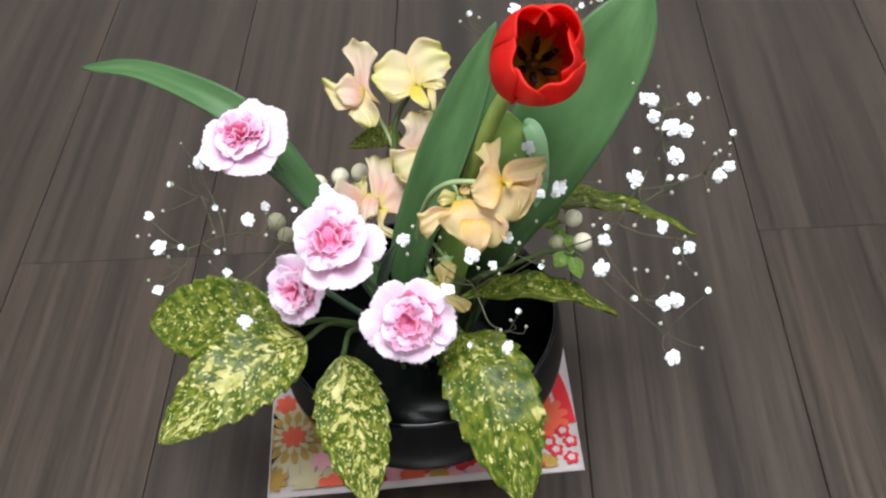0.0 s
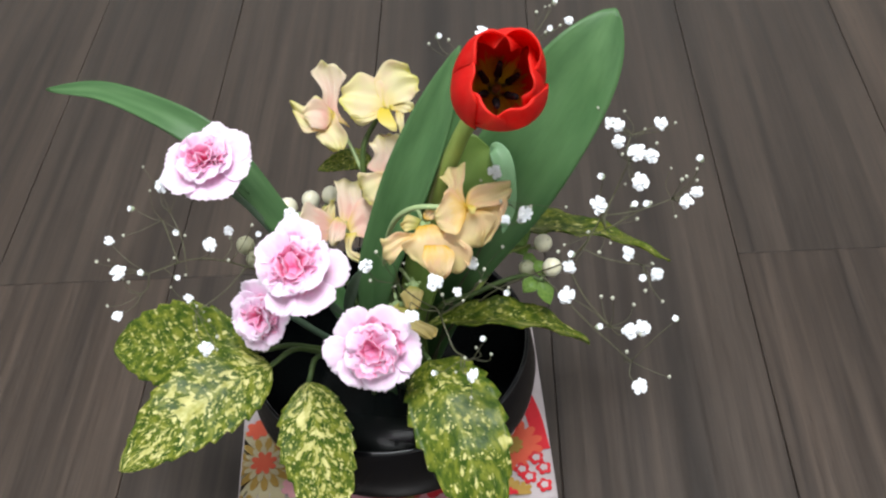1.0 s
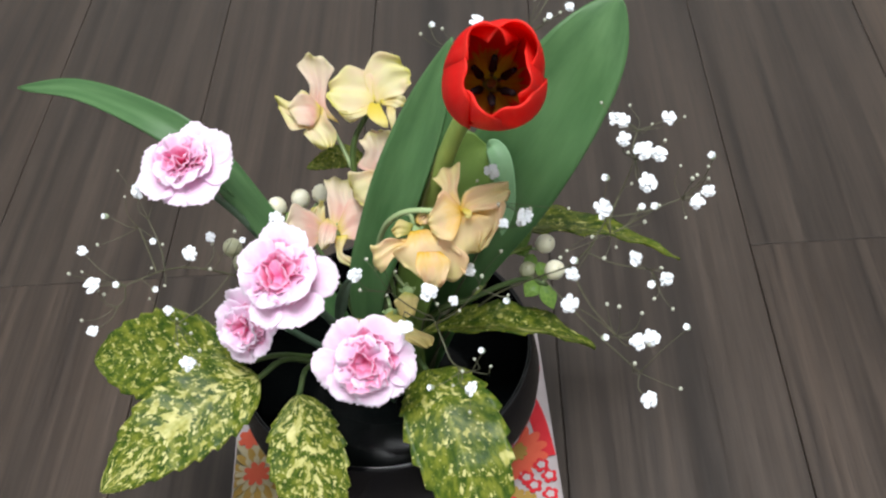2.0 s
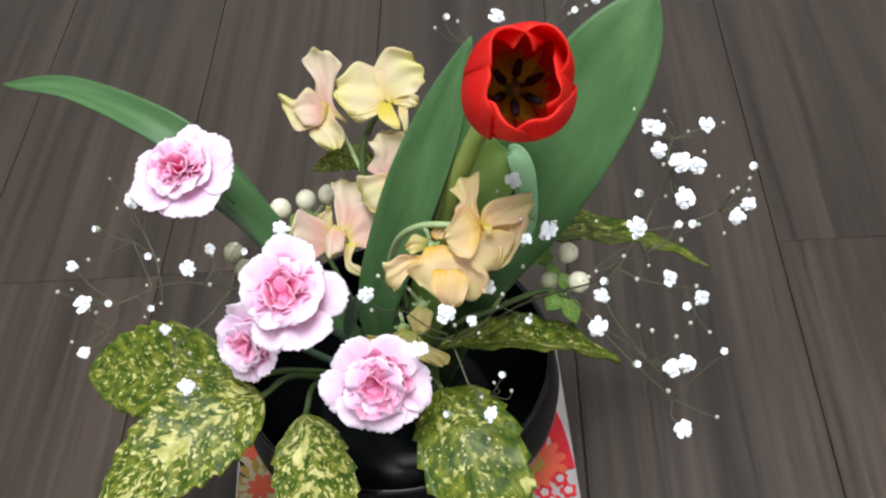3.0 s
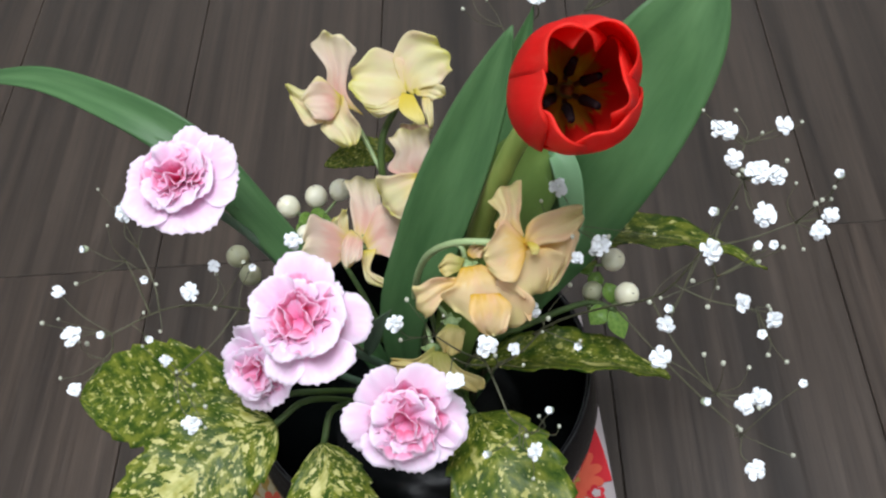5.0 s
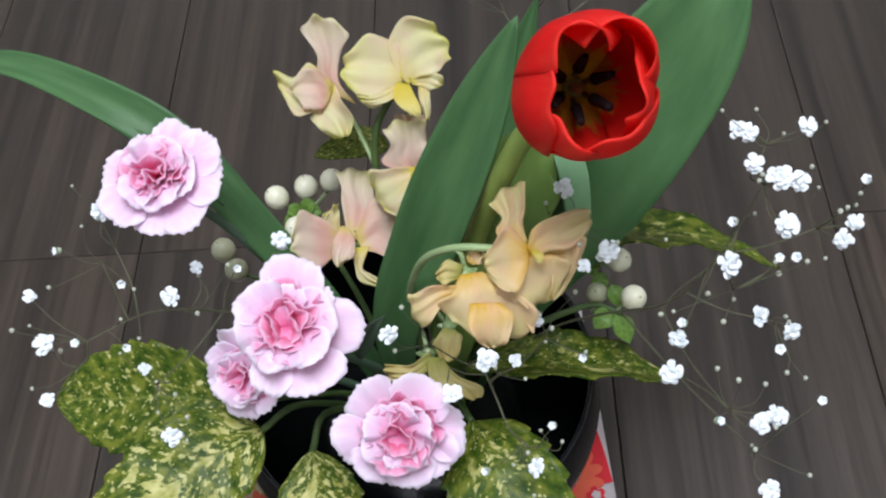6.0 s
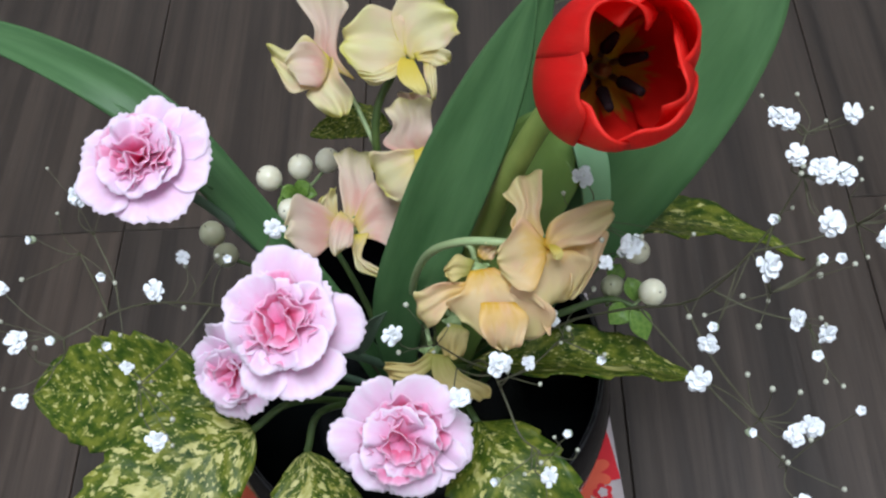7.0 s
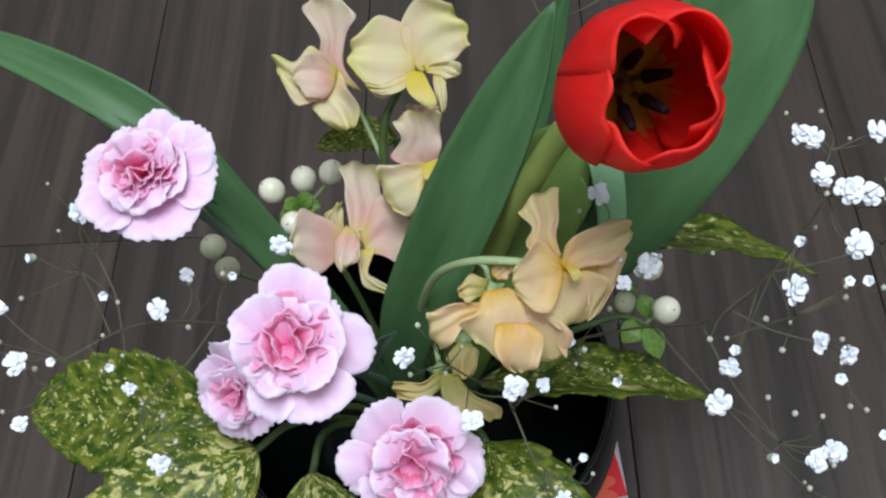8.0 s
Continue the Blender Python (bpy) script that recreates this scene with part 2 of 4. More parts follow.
def cloth(name, colour, low):
    g = Graph(material(name, colour, 0.75, 0.2))
    c = g.coords("Object")
    col = g.ramp(g.noise(c, 45, 4), ((0.3, low), (0.7, colour)))
    g.link(col, g.b.inputs["Base Color"])
    g.bump(g.noise(c, 1500, 2), 0.25, 0.0003)
    return g.m


M_CLOTH = cloth("white_printed_cloth", (0.50, 0.45, 0.46), (0.41, 0.36, 0.36))
M_RED = cloth("red_print", (0.62, 0.03, 0.04), (0.50, 0.02, 0.03))
M_CORAL = cloth("coral_print", (0.68, 0.13, 0.07), (0.60, 0.09, 0.05))
M_GOLD = cloth("gold_print", (0.42, 0.27, 0.07), (0.32, 0.19, 0.04))
M_CREAM = cloth("cream_print", (0.52, 0.46, 0.30), (0.42, 0.36, 0.22))
M_PINK = cloth("pink_print", (0.70, 0.36, 0.40), (0.62, 0.28, 0.32))


# ---- mesh helpers ----
UP = Vector((0, 0, 1))


def link_mesh(name, bm, mat, smooth=True):
    data = bpy.data.meshes.new(name)
    bm.to_mesh(data)
    bm.free()
    data.materials.append(mat)
    if smooth:
        for p in data.polygons:
            p.use_smooth = True
    return data


def part(name, bm, mat, parent, label="", smooth=True):
    ob = new(name, link_mesh(name, bm, mat, smooth))
    ob.parent = parent
    return tagged(ob, label)


def shared(name, data, parent, m):
    ob = new(name, data)
    ob.parent = parent
    ob.matrix_local = m
    return ob


def thing(name, label, category, group=""):
    ob = new(name)
    ob.empty_display_size = 0.02
    return tagged(ob, label, category, group)


def grid(points, thick=0.0003):
    """A thin sheet over rows of points, closed if it has a thickness, with UV (across, along)."""
    rows, cols = len(points), len(points[0])
    P = np.array([[tuple(p) for p in r] for r in points])
    du = np.gradient(P, axis=1)
    dv = np.gradient(P, axis=0)
    n = np.cross(du, dv)
    n /= np.linalg.norm(n, axis=2, keepdims=True) + 1e-12
    bm = bmesh.new()
    uv = bm.loops.layers.uv.new("UVMap")
    top = [[bm.verts.new(P[i, j] + n[i, j] * thick / 2) for j in range(cols)] for i in range(rows)]
    low = [[bm.verts.new(P[i, j] - n[i, j] * thick / 2) for j in range(cols)] for i in range(rows)] if thick else []

    def face(vs, ij):
        f = bm.faces.new(vs)
        for l, (i, j) in zip(f.loops, ij):
            l[uv].uv = (j / (cols - 1), i / (rows - 1))

    for i in range(rows - 1):
        for j in range(cols - 1):
            q = [(i, j), (i, j + 1), (i + 1, j + 1), (i + 1, j)]
            face([top[a][b] for a, b in q], q)
            if low:
                face([low[a][b] for a, b in reversed(q)], q[::-1])
    if not low:
        return bm
    ring = [(0, j) for j in range(cols)] + [(i, cols - 1) for i in range(1, rows)] + [(rows - 1, j) for j in range(cols - 2, -1, -1)] + [(i, 0) for i in range(rows - 2, 0, -1)]
    for a, b in zip(ring, ring[1:] + ring[:1]):
        face([top[a[0]][a[1]], low[a[0]][a[1]], low[b[0]][b[1]], top[b[0]][b[1]]], [a, a, b, b])
    return bm


def facing(f):
    """Axes right, up, out for something that faces along f."""
    f = Vector(f).normalized()
    x = UP.cross(f)
    x = x.normalized() if x.length > 1e-4 else Vector((1, 0, 0))
    return x, f.cross(x), f


def petal(c, f, theta, length, half, tilt=0.0, curl=0.0, cup=0.0, ruffle=0.0, waves=3.0, blunt=3.0, neck=0.55, teeth=0.0, seed=0, nu=13, nv=11, thick=0.00035):
    """A petal that grows from c in the plane across f towards theta degrees, rises by tilt and bends by curl degrees."""
    rnd = random.Random(seed)
    ph, ph2, ph3 = (rnd.uniform(0, 6.28) for _ in range(3))
    X, Y, F = facing(f)
    a = radians(theta)
    d = X * math.cos(a) + Y * math.sin(a)
    l = F.cross(d)
    t0, c0 = radians(tilt), radians(curl)
    rounding = 1.05 / blunt
    rows = []
    for i in range(nv + 1):
        v = i / nv
        w = half * (v ** neck * (1 - 0.10 * v ** 3) + 0.05 * (1 - v))
        row = []
        for j in range(nu):
            u = 2 * j / (nu - 1) - 1
            notch = teeth / length * v ** 6 * (math.sin(9 * u + ph3) + 0.7 * math.sin(19 * u + ph) + 0.6 * math.sin(29 * u))
            sweep = v * (1 - rounding * abs(u) ** 2.2) + notch
            phi = t0 + c0 * sweep
            if abs(c0) < 1e-3:
                x, z = sweep * math.cos(t0), sweep * math.sin(t0)
            else:
                x, z = (math.sin(phi) - math.sin(t0)) / c0, (math.cos(t0) - math.cos(phi)) / c0
            n = F * math.cos(phi) - d * math.sin(phi)
            wave = ruffle * v * v * (math.sin(waves * u * 3.1 + ph) + 0.6 * math.sin(2.3 * waves * u + 4 * v + ph2))
            p = (d * x + F * z) * length + l * (w * u) + n * (cup * half * u * u * min(1, 2 * v) + wave)
            row.append(Vector(c) + p)
        rows.append(row)
    return grid(rows, thick)


def fan(c, f, theta, length, spread, tilt, curl, ruffle, waves, seed, nu=29, nv=12, teeth=0.0005, thick=0.00025, claw=0.0):
    """A fan-shaped petal with a rounded, pinked rim. spread: half its angle in degrees; claw: bare share at its base."""
    rnd = random.Random(seed)
    ph, ph2, ph3 = (rnd.uniform(0, 6.28) for _ in range(3))
    X, Y, F = facing(f)
    a = radians(theta)
    d = X * math.cos(a) + Y * math.sin(a)
    l = F.cross(d)
    t0, c0 = radians(tilt), radians(curl) or 1e-3
    rows = []
    for i in range(nv + 1):
        v = claw + (1 - claw) * i / nv
        row = []
        for j in range(nu):
            u = 2 * j / (nu - 1) - 1
            ang = radians(spread) * u
            rho = v * (1 - 0.24 * abs(u) ** 3.6 + 0.035 * v * math.sin(2.6 * u + ph3))
            rho += teeth / length * v ** 9 * (0.7 * math.sin(7 * u + ph) + (0.6 + 0.6 * math.sin(5 * u + ph2)) * math.sin(31 * u + ph3) + 0.5 * math.sin(19 * u + ph))
            x, w = rho * math.cos(ang), rho * math.sin(ang)
            phi = t0 + c0 * x
            px, pz = (math.sin(phi) - math.sin(t0)) / c0, (math.cos(t0) - math.cos(phi)) / c0
            n = F * math.cos(phi) - d * math.sin(phi)
            wave = ruffle * v * v * (math.sin(waves * 3.1 * u + ph) + 0.55 * math.sin(1.9 * waves * 3.1 * u + 2.5 * v + ph2))
            wave += 0.10 * ruffle * v ** 5 * math.sin(14 * u + ph3)
            row.append(Vector(c) + (d * px + F * pz + l * w) * length + n * wave)
        rows.append(row)
    return grid(rows, thick)


def lobe(c, axes, stations, seed, frill=0.0009, bow=0.12, nu=17, nv=20, thick=0.0003):
    """A frilled petal between two edge lines. stations, base to rim: left x, y, right x, y, height, in mm along axes."""
    rnd = random.Random(seed)
    ph, ph2, ph3 = (rnd.uniform(0, 6.28) for _ in range(3))
    X, Y, F = axes
    left = spline([(a / 1000, b / 1000, h / 1000) for a, b, _, _, h in stations], nv)
    right = spline([(a / 1000, b / 1000, h / 1000) for _, _, a, b, h in stations], nv)
    span = max((p - q).length for p, q in zip(left, right))
    tip = ((left[-1] + right[-1]) - (left[-4] + right[-4])).normalized()
    rows = []
    for i in range(nv + 1):
        v = i / nv
        w = (right[i] - left[i]).length
        row = []
        for j in range(nu):
            u = 2 * j / (nu - 1) - 1
            q = left[i].lerp(right[i], (u + 1) / 2)
            q = q + tip * (0.16 * w * (1 - u * u) * v ** 3)
            rim = max(abs(u) ** 4 * min(1, 2 * v), v ** 6)
            z = bow * w * (u * u - 0.4) * min(1, 2 * v) + frill * rim * (math.sin(9 * v + 2.2 * u + ph) + 0.7 * math.sin(5.5 * u + ph2))
            z += 0.07 * span * v * math.sin(3.4 * u + 1.2 * v + ph3) * (1 - 0.35 * v)
            z += frill * 0.5 * v * math.sin(8.5 * u + 2 * v + ph2)
            q = q + (right[i] - left[i]) * (0.035 * u * abs(u) * math.sin(10 * v + (ph if u > 0 else ph3))) + tip * (0.05 * w * v ** 4 * math.sin(6 * u + ph2))
            q = q + Vector((0, 0, z))
            row.append(Vector(c) + X * q.x + Y * q.y + F * q.z)
        rows.append(row)
    return grid(rows, thick)


def cup_petal(c, f, theta, spread, profile, high, seed, inward=0.0, flare=0.0, nu=23, nv=24, thick=0.0008):
    """A petal that wraps part of a cup. profile: radius and height from base to mouth; high: height share of its tip."""
    rnd = random.Random(seed)
    ph, ph2 = rnd.uniform(0, 6.28), rnd.uniform(0, 6.28)
    X, Y, F = facing(f)
    line = spline([(r, 0, z) for r, z in profile], 40)
    rows = []
    for i in range(nv + 1):
        s = i / nv
        row = []
        for j in range(nu):
            u = 2 * j / (nu - 1) - 1
            e = s * high * (1 - 0.17 * abs(u) ** 2.2 + 0.03 * s * math.sin(5 * u + ph))
            k = min(e, 0.9999) * 40
            p = line[int(k)].lerp(line[int(k) + 1], k - int(k))
            wide = radians(spread) * min(1.0, 0.62 + 0.9 * s) * (1 - 0.30 * s ** 4)
            a = radians(theta) + wide * u
            r = p.x * (1 - inward + 0.045 * u + flare * s ** 4 * (1 - u * u)) + 0.0011 * s * math.sin(4 * u + ph2) + 0.0012 * s ** 5 * math.sin(3.4 * u + ph)
            row.append(Vector(c) + (X * math.cos(a) + Y * math.sin(a)) * r + F * p.z)
        rows.append(row)
    return grid(rows, thick)


def spline(pts, n):
    """Points evenly by parameter on a Catmull-Rom curve."""
    P = [Vector(p) for p in pts]
    P = [P[0] * 2 - P[1]] + P + [P[-1] * 2 - P[-2]]
    out = []
    for k in range(n + 1):
        s = k / n * (len(P) - 3)
        i = min(int(s), len(P) - 4)
        t = s - i
        a, b, c, d = P[i:i + 4]
        out.append(0.5 * ((2 * b) + (c - a) * t + (2 * a - 5 * b + 4 * c - d) * t * t + (3 * b - a - 3 * c + d) * t ** 3))
    return out


def blade(pts, half, normal, belly=0.45, cup=0.25, wave=0.0, waves=4.0, teeth=0, tooth=0.0, tip=1.0, base=0.08, seed=0, nv=40, nu=13, thick=0.0005, sag=0.0, lopsided=0.0, normal2=None):
    """A leaf along a curve. belly: where it is broadest; cup: fold along the midrib; teeth: notches on the outer half."""
    rnd = random.Random(seed)
    ph = rnd.uniform(0, 6.28)
    line = spline(pts, nv)
    rows = []
    for i, p in enumerate(line):
        v = i / nv
        t = (line[min(i + 1, nv)] - line[max(i - 1, 0)]).normalized()
        N = Vector(normal).lerp(Vector(normal2), v) if normal2 else Vector(normal)
        s = t.cross(N).normalized()
        n = s.cross(t)
        k = math.log(0.5) / math.log(belly)
        w = half * max(math.sin(math.pi * min(v, 1) ** k), 0.0) ** tip
        w = max(w, half * base * (1 - v), half * 0.012)
        row = []
        for j in range(nu):
            u = 2 * j / (nu - 1) - 1
            uu = u * (1 + lopsided * (1 if u > 0 else -1))
            edge = 1.0
            if teeth and abs(u) > 0.9:
                edge += tooth * ((v * teeth) % 1.0 - 0.6) * (1 if v > 0.3 else v / 0.3)
            q = p + s * (w * uu * edge) + n * (cup * w * (abs(u) ** 1.4) + wave * abs(u) ** 2 * math.sin(waves * 6.28 * v + ph + (1.7 if u > 0 else 0)) - sag * u * u * w)
            row.append(q)
        rows.append(row)
    return grid(rows, thick)


def tube(pts, r0, r1, n=14, seg=8, closed=True):
    line = spline(pts, n) if len(pts) > 2 else [Vector(pts[0]).lerp(Vector(pts[1]), k / n) for k in range(n + 1)]
    bm = bmesh.new()
    rings = []
    side = None
    for i, p in enumerate(line):
        t = (line[min(i + 1, n)] - line[max(i - 1, 0)]).normalized()
        if side is None:
            side = t.orthogonal().normalized()
        side = (side - t * side.dot(t)).normalized()
        up = t.cross(side)
        r = r0 + (r1 - r0) * i / n
        rings.append([bm.verts.new(p + (side * math.cos(6.2832 * k / seg) + up * math.sin(6.2832 * k / seg)) * r) for k in range(seg)])
    for a, b in zip(rings, rings[1:]):
        for k in range(seg):
            bm.faces.new((a[k], a[(k + 1) % seg], b[(k + 1) % seg], b[k]))
    if closed:
        bm.faces.new(rings[0][::-1])
        bm.faces.new(rings[-1])
    return bm


def merge(*parts):
    """One bmesh out of several."""
    out = parts[0]
    for b in parts[1:]:
        data = bpy.data.meshes.new("tmp")
        b.to_mesh(data)
        b.free()
        out.from_mesh(data)
        bpy.data.meshes.remove(data)
    return out


def lathe(profile, seg=72):
    bm = bmesh.new()
    rings = []
    for r, z in profile:
        if r < 1e-6:
            rings.append([bm.verts.new((0, 0, z))])
        else:
            rings.append([bm.verts.new((r * math.cos(6.283185 * k / seg), r * math.sin(6.283185 * k / seg), z)) for k in range(seg)])
    for a, b in zip(rings, rings[1:]):
        for k in range(seg):
            k2 = (k + 1) % seg
            if len(a) == 1:
                bm.faces.new((a[0], b[k2], b[k]))
            elif len(b) == 1:
                bm.faces.new((a[k], a[k2], b[0]))
            else:
                bm.faces.new((a[k], a[k2], b[k2], b[k]))
    bmesh.ops.recalc_face_normals(bm, faces=bm.faces)
    return bm


def box(x0, x1, y0, y1, z0, z1, bevel=0.0):
    bm = bmesh.new()
    v = [bm.verts.new((x, y, z)) for x in (x0, x1) for y in (y0, y1) for z in (z0, z1)]
    for q in ((0, 1, 3, 2), (4, 6, 7, 5), (0, 4, 5, 1), (2, 3, 7, 6), (0, 2, 6, 4), (1, 5, 7, 3)):
        bm.faces.new([v[k] for k in q])
    if bevel:
        bmesh.ops.bevel(bm, geom=list(bm.edges), offset=bevel, segments=1, affect="EDGES")
    return bm


def block(name, bm, mat, label="", category="", parent=None):
    ob = new(name, link_mesh(name, bm, mat, False))
    ob.parent = parent
    if label:
        tagged(ob, label, category, kind="structure")
    return ob


# ---- room ----
T = 0.12
block("wall_north", box(WEST, EAST, NORTH, NORTH + T, 0, TOP), M_WALL, "plain white papered wall of the room", "wall")
block("wall_south", box(WEST, EAST, SOUTH - T, SOUTH, 0, TOP), M_WALL, "plain white papered wall of the room", "wall")
block("wall_east", box(EAST, EAST + T, SOUTH - T, NORTH + T, 0, TOP), M_WALL, "plain white papered wall of the room", "wall")
block("wall_west", box(WEST - T, WEST, SOUTH - T, NORTH + T, 0, TOP), M_WALL, "plain white papered wall of the room", "wall")
# the ceiling's opening is made only for the added overhead lamp
_w = merge(box(WEST - T, WIN_X0, SOUTH - T, NORTH + T, TOP, TOP + T), box(WIN_X1, EAST + T, SOUTH - T, NORTH + T, TOP, TOP + T),
           box(WIN_X0, WIN_X1, SOUTH - T, WIN_Y0, TOP, TOP + T), box(WIN_X0, WIN_X1, WIN_Y1, NORTH + T, TOP, TOP + T))
block("ceiling", _w, M_CEILING, "plain white ceiling with an opening added for the overhead lamp", "ceiling")
# unseen frame, added to go with the assumed overhead light
_win = tagged(new("added_roof_window"), "unseen aluminium roof window frame, added around the overhead lamp", "window", kind="structure")
_z0, _z1 = TOP + 0.06, TOP + 0.10
_f = merge(box(WIN_X0, WIN_X0 + 0.04, WIN_Y0, WIN_Y1, _z0, _z1), box(WIN_X1 - 0.04, WIN_X1, WIN_Y0, WIN_Y1, _z0, _z1),
           box(WIN_X0 + 0.04, WIN_X1 - 0.04, WIN_Y0, WIN_Y0 + 0.04, _z0, _z1), box(WIN_X0 + 0.04, WIN_X1 - 0.04, WIN_Y1 - 0.04, WIN_Y1, _z0, _z1))
part("added_window_frame", _f, M_FRAME, _win, smooth=False)

floor = tagged(new("floor", link_mesh("floor", box(WEST, EAST, SOUTH, NORTH, -0.05, -0.0035), M_GROOVE, False)), "dark walnut board floor with fine grooves between boards", "floor", kind="structure")


# ---- mat ----
MAT_C, MAT_TURN, MAT_H = Vector((-0.0205, 0.5015, 0.0)), 4.0, 0.0045
mat = thing("cloth_mat", "folded white cloth mat printed with red and gold flowers", "mat")
mat.matrix_world = pose(*MAT_C, 0, 0, MAT_TURN)
HALF, DEEP = 0.1025, 0.0750


def cushion(h, half):
    bm = bmesh.new()
    n = 24
    top = []
    for i in range(n + 1):
        row = []
        for j in range(n + 1):
            x, y = (2 * j / n - 1) * half, (2 * i / n - 1) * DEEP
            e = min(half - abs(x), DEEP - abs(y))
            z = h * min(1.0, 0.45 + 0.55 * (e / 0.006) ** 0.5)
            z += 0.0003 * noise.noise(Vector((x * 60, y * 60, 1)))
            row.append(bm.verts.new((x, y, z)))
        top.append(row)
    for i in range(n):
        for j in range(n):
            bm.faces.new((top[i][j], top[i][j + 1], top[i + 1][j + 1], top[i + 1][j]))
    ring = top[0] + [top[i][n] for i in range(1, n + 1)] + top[n][n - 1::-1] + [top[i][0] for i in range(n - 1, 0, -1)]
    low = [bm.verts.new((v.co.x, v.co.y, 0.0003)) for v in ring]
    for k in range(len(ring)):
        k2 = (k + 1) % len(ring)
        bm.faces.new((ring[k], low[k], low[k2], ring[k2]))
    bm.faces.new(low[::-1])
    return bm


part("cloth", cushion(MAT_H, HALF), M_CLOTH, mat)
PRINT_Z = MAT_H + 0.0005


PRINTS = []


def printed(name, cx, cy, r, n, mat_, inner=0.45, lift=0.0, turn=0.3):
    """A printed rosette of n lobes, trimmed at the cloth's hem."""
    bm = bmesh.new()
    cy += HALF - DEEP
    steps = n * 8
    PRINTS.append(name)
    z = PRINT_Z + lift + 0.00004 * len(PRINTS)
    rim = []
    for k in range(steps):
        a = 6.283185 * k / steps
        q = r * (inner + (1 - inner) * abs(math.sin(n * a / 2 + turn)) ** 0.5)
        rim.append((max(-HALF + 0.002, min(HALF - 0.002, cx + q * math.cos(a))), max(-DEEP + 0.002, min(DEEP - 0.002, cy + q * math.sin(a)))))
    top = [bm.verts.new((x, y, z)) for x, y in rim]
    low = [bm.verts.new((x, y, z - 0.0006)) for x, y in rim]
    mid = bm.verts.new((max(-HALF + 0.003, min(HALF - 0.003, cx)), max(-DEEP + 0.003, min(DEEP - 0.003, cy)), z))
    for k in range(steps):
        k2 = (k + 1) % steps
        bm.faces.new((mid, top[k], top[k2]))
        bm.faces.new((top[k], low[k], low[k2], top[k2]))
    return part(name, bm, mat_, mat, smooth=False)


def strip(name, pts, w, mat_, lift=0.0):
    bm = bmesh.new()
    line = spline(pts, 16)
    a, b = [], []
    for i, p in enumerate(line):
        t = (line[min(i + 1, 16)] - line[max(i - 1, 0)]).normalized()
        s = Vector((-t.y, t.x, 0)) * w
        z = Vector((0, 0, PRINT_Z + lift))
        a.append(p + s + z)
        b.append(p - s + z)
    va = [bm.verts.new(p) for p in a]
    vb = [bm.verts.new(p) for p in b]
    la = [bm.verts.new(p - Vector((0, 0, 0.0004))) for p in a]
    lb = [bm.verts.new(p - Vector((0, 0, 0.0004))) for p in b]
    for i in range(16):
        for q in ((va[i], vb[i], vb[i + 1], va[i + 1]), (la[i], la[i + 1], lb[i + 1], lb[i]), (va[i], va[i + 1], la[i + 1], la[i]), (vb[i], lb[i], lb[i + 1], vb[i + 1])):
            bm.faces.new(q)
    bmesh.ops.recalc_face_normals(bm, faces=bm.faces)
    return part(name, bm, mat_, mat, smooth=False)


# one side: a red ribbon, a coral chrysanthemum, small blossoms in the corner
strip("red_ribbon", [(0.097, -0.040, 0), (0.094, -0.012, 0), (0.088, 0.012, 0), (0.082, 0.030, 0)], 0.005, M_RED)
printed("coral_chrysanthemum", 0.078, -0.062, 0.020, 13, M_CORAL, 0.6)
printed("chrysanthemum_heart", 0.078, -0.062, 0.007, 9, M_GOLD, 0.6, 0.0005)
printed("red_blossom", 0.086, 0.010, 0.019, 8, M_RED, 0.6, 0.0005)
printed("gold_blossom", 0.094, 0.034, 0.007, 6, M_GOLD)
for _x, _y in ((0.096, -0.082), (0.086, -0.088), (0.095, -0.095), (0.092, -0.074), (0.082, -0.082)):
    printed("red_blossom", _x, _y, 0.0052, 5, M_RED, 0.5, 0.0005)
    printed("blossom_heart", _x, _y, 0.0026, 5, M_CLOTH, 0.6, 0.0010)
for _x, _y in ((0.074, -0.093), (0.066, -0.091), (0.081, -0.097)):
    printed("gold_blossom", _x, _y, 0.006, 6, M_GOLD)
# front row
for _x, _y, _r, _m in ((0.030, -0.087, 0.013, M_RED), (0.006, -0.088, 0.012, M_RED), (-0.020, -0.090, 0.014, M_PINK), (-0.045, -0.094, 0.011, M_RED), (0.018, -0.097, 0.008, M_PINK), (0.046, -0.096, 0.009, M_CORAL)):
    printed("red_blossom" if _m is not M_PINK else "pink_blossom", _x, _y, _r, 7, _m, 0.6, 0.0 if _m is M_PINK else 0.0005)
for _x, _y, _r, _m in ((0.060, -0.099, 0.010, M_RED), (-0.008, -0.100, 0.009, M_CORAL), (-0.033, -0.101, 0.009, M_RED), (0.034, -0.101, 0.008, M_PINK), (0.009, -0.101, 0.007, M_GOLD), (-0.060, -0.101, 0.010, M_CORAL), (0.072, -0.101, 0.006, M_RED)):
    printed("red_blossom" if _m in (M_RED, M_CORAL) else "small_blossom", _x, _y, _r, 6, _m, 0.6, 0.0010)
# other side: large cream and gold chrysanthemum with a red heart
printed("cream_chrysanthemum", -0.086, -0.060, 0.034, 19, M_CREAM, 0.5)
printed("gold_chrysanthemum", -0.086, -0.060, 0.021, 15, M_GOLD, 0.3, 0.0005)
printed("cream_heart", -0.086, -0.060, 0.014, 13, M_CREAM, 0.4, 0.0010)
printed("red_heart", -0.086, -0.060, 0.009, 8, M_CORAL, 0.4, 0.0015)
printed("cream_chrysanthemum", -0.052, -0.098, 0.020, 16, M_CREAM, 0.4, -0.0002)
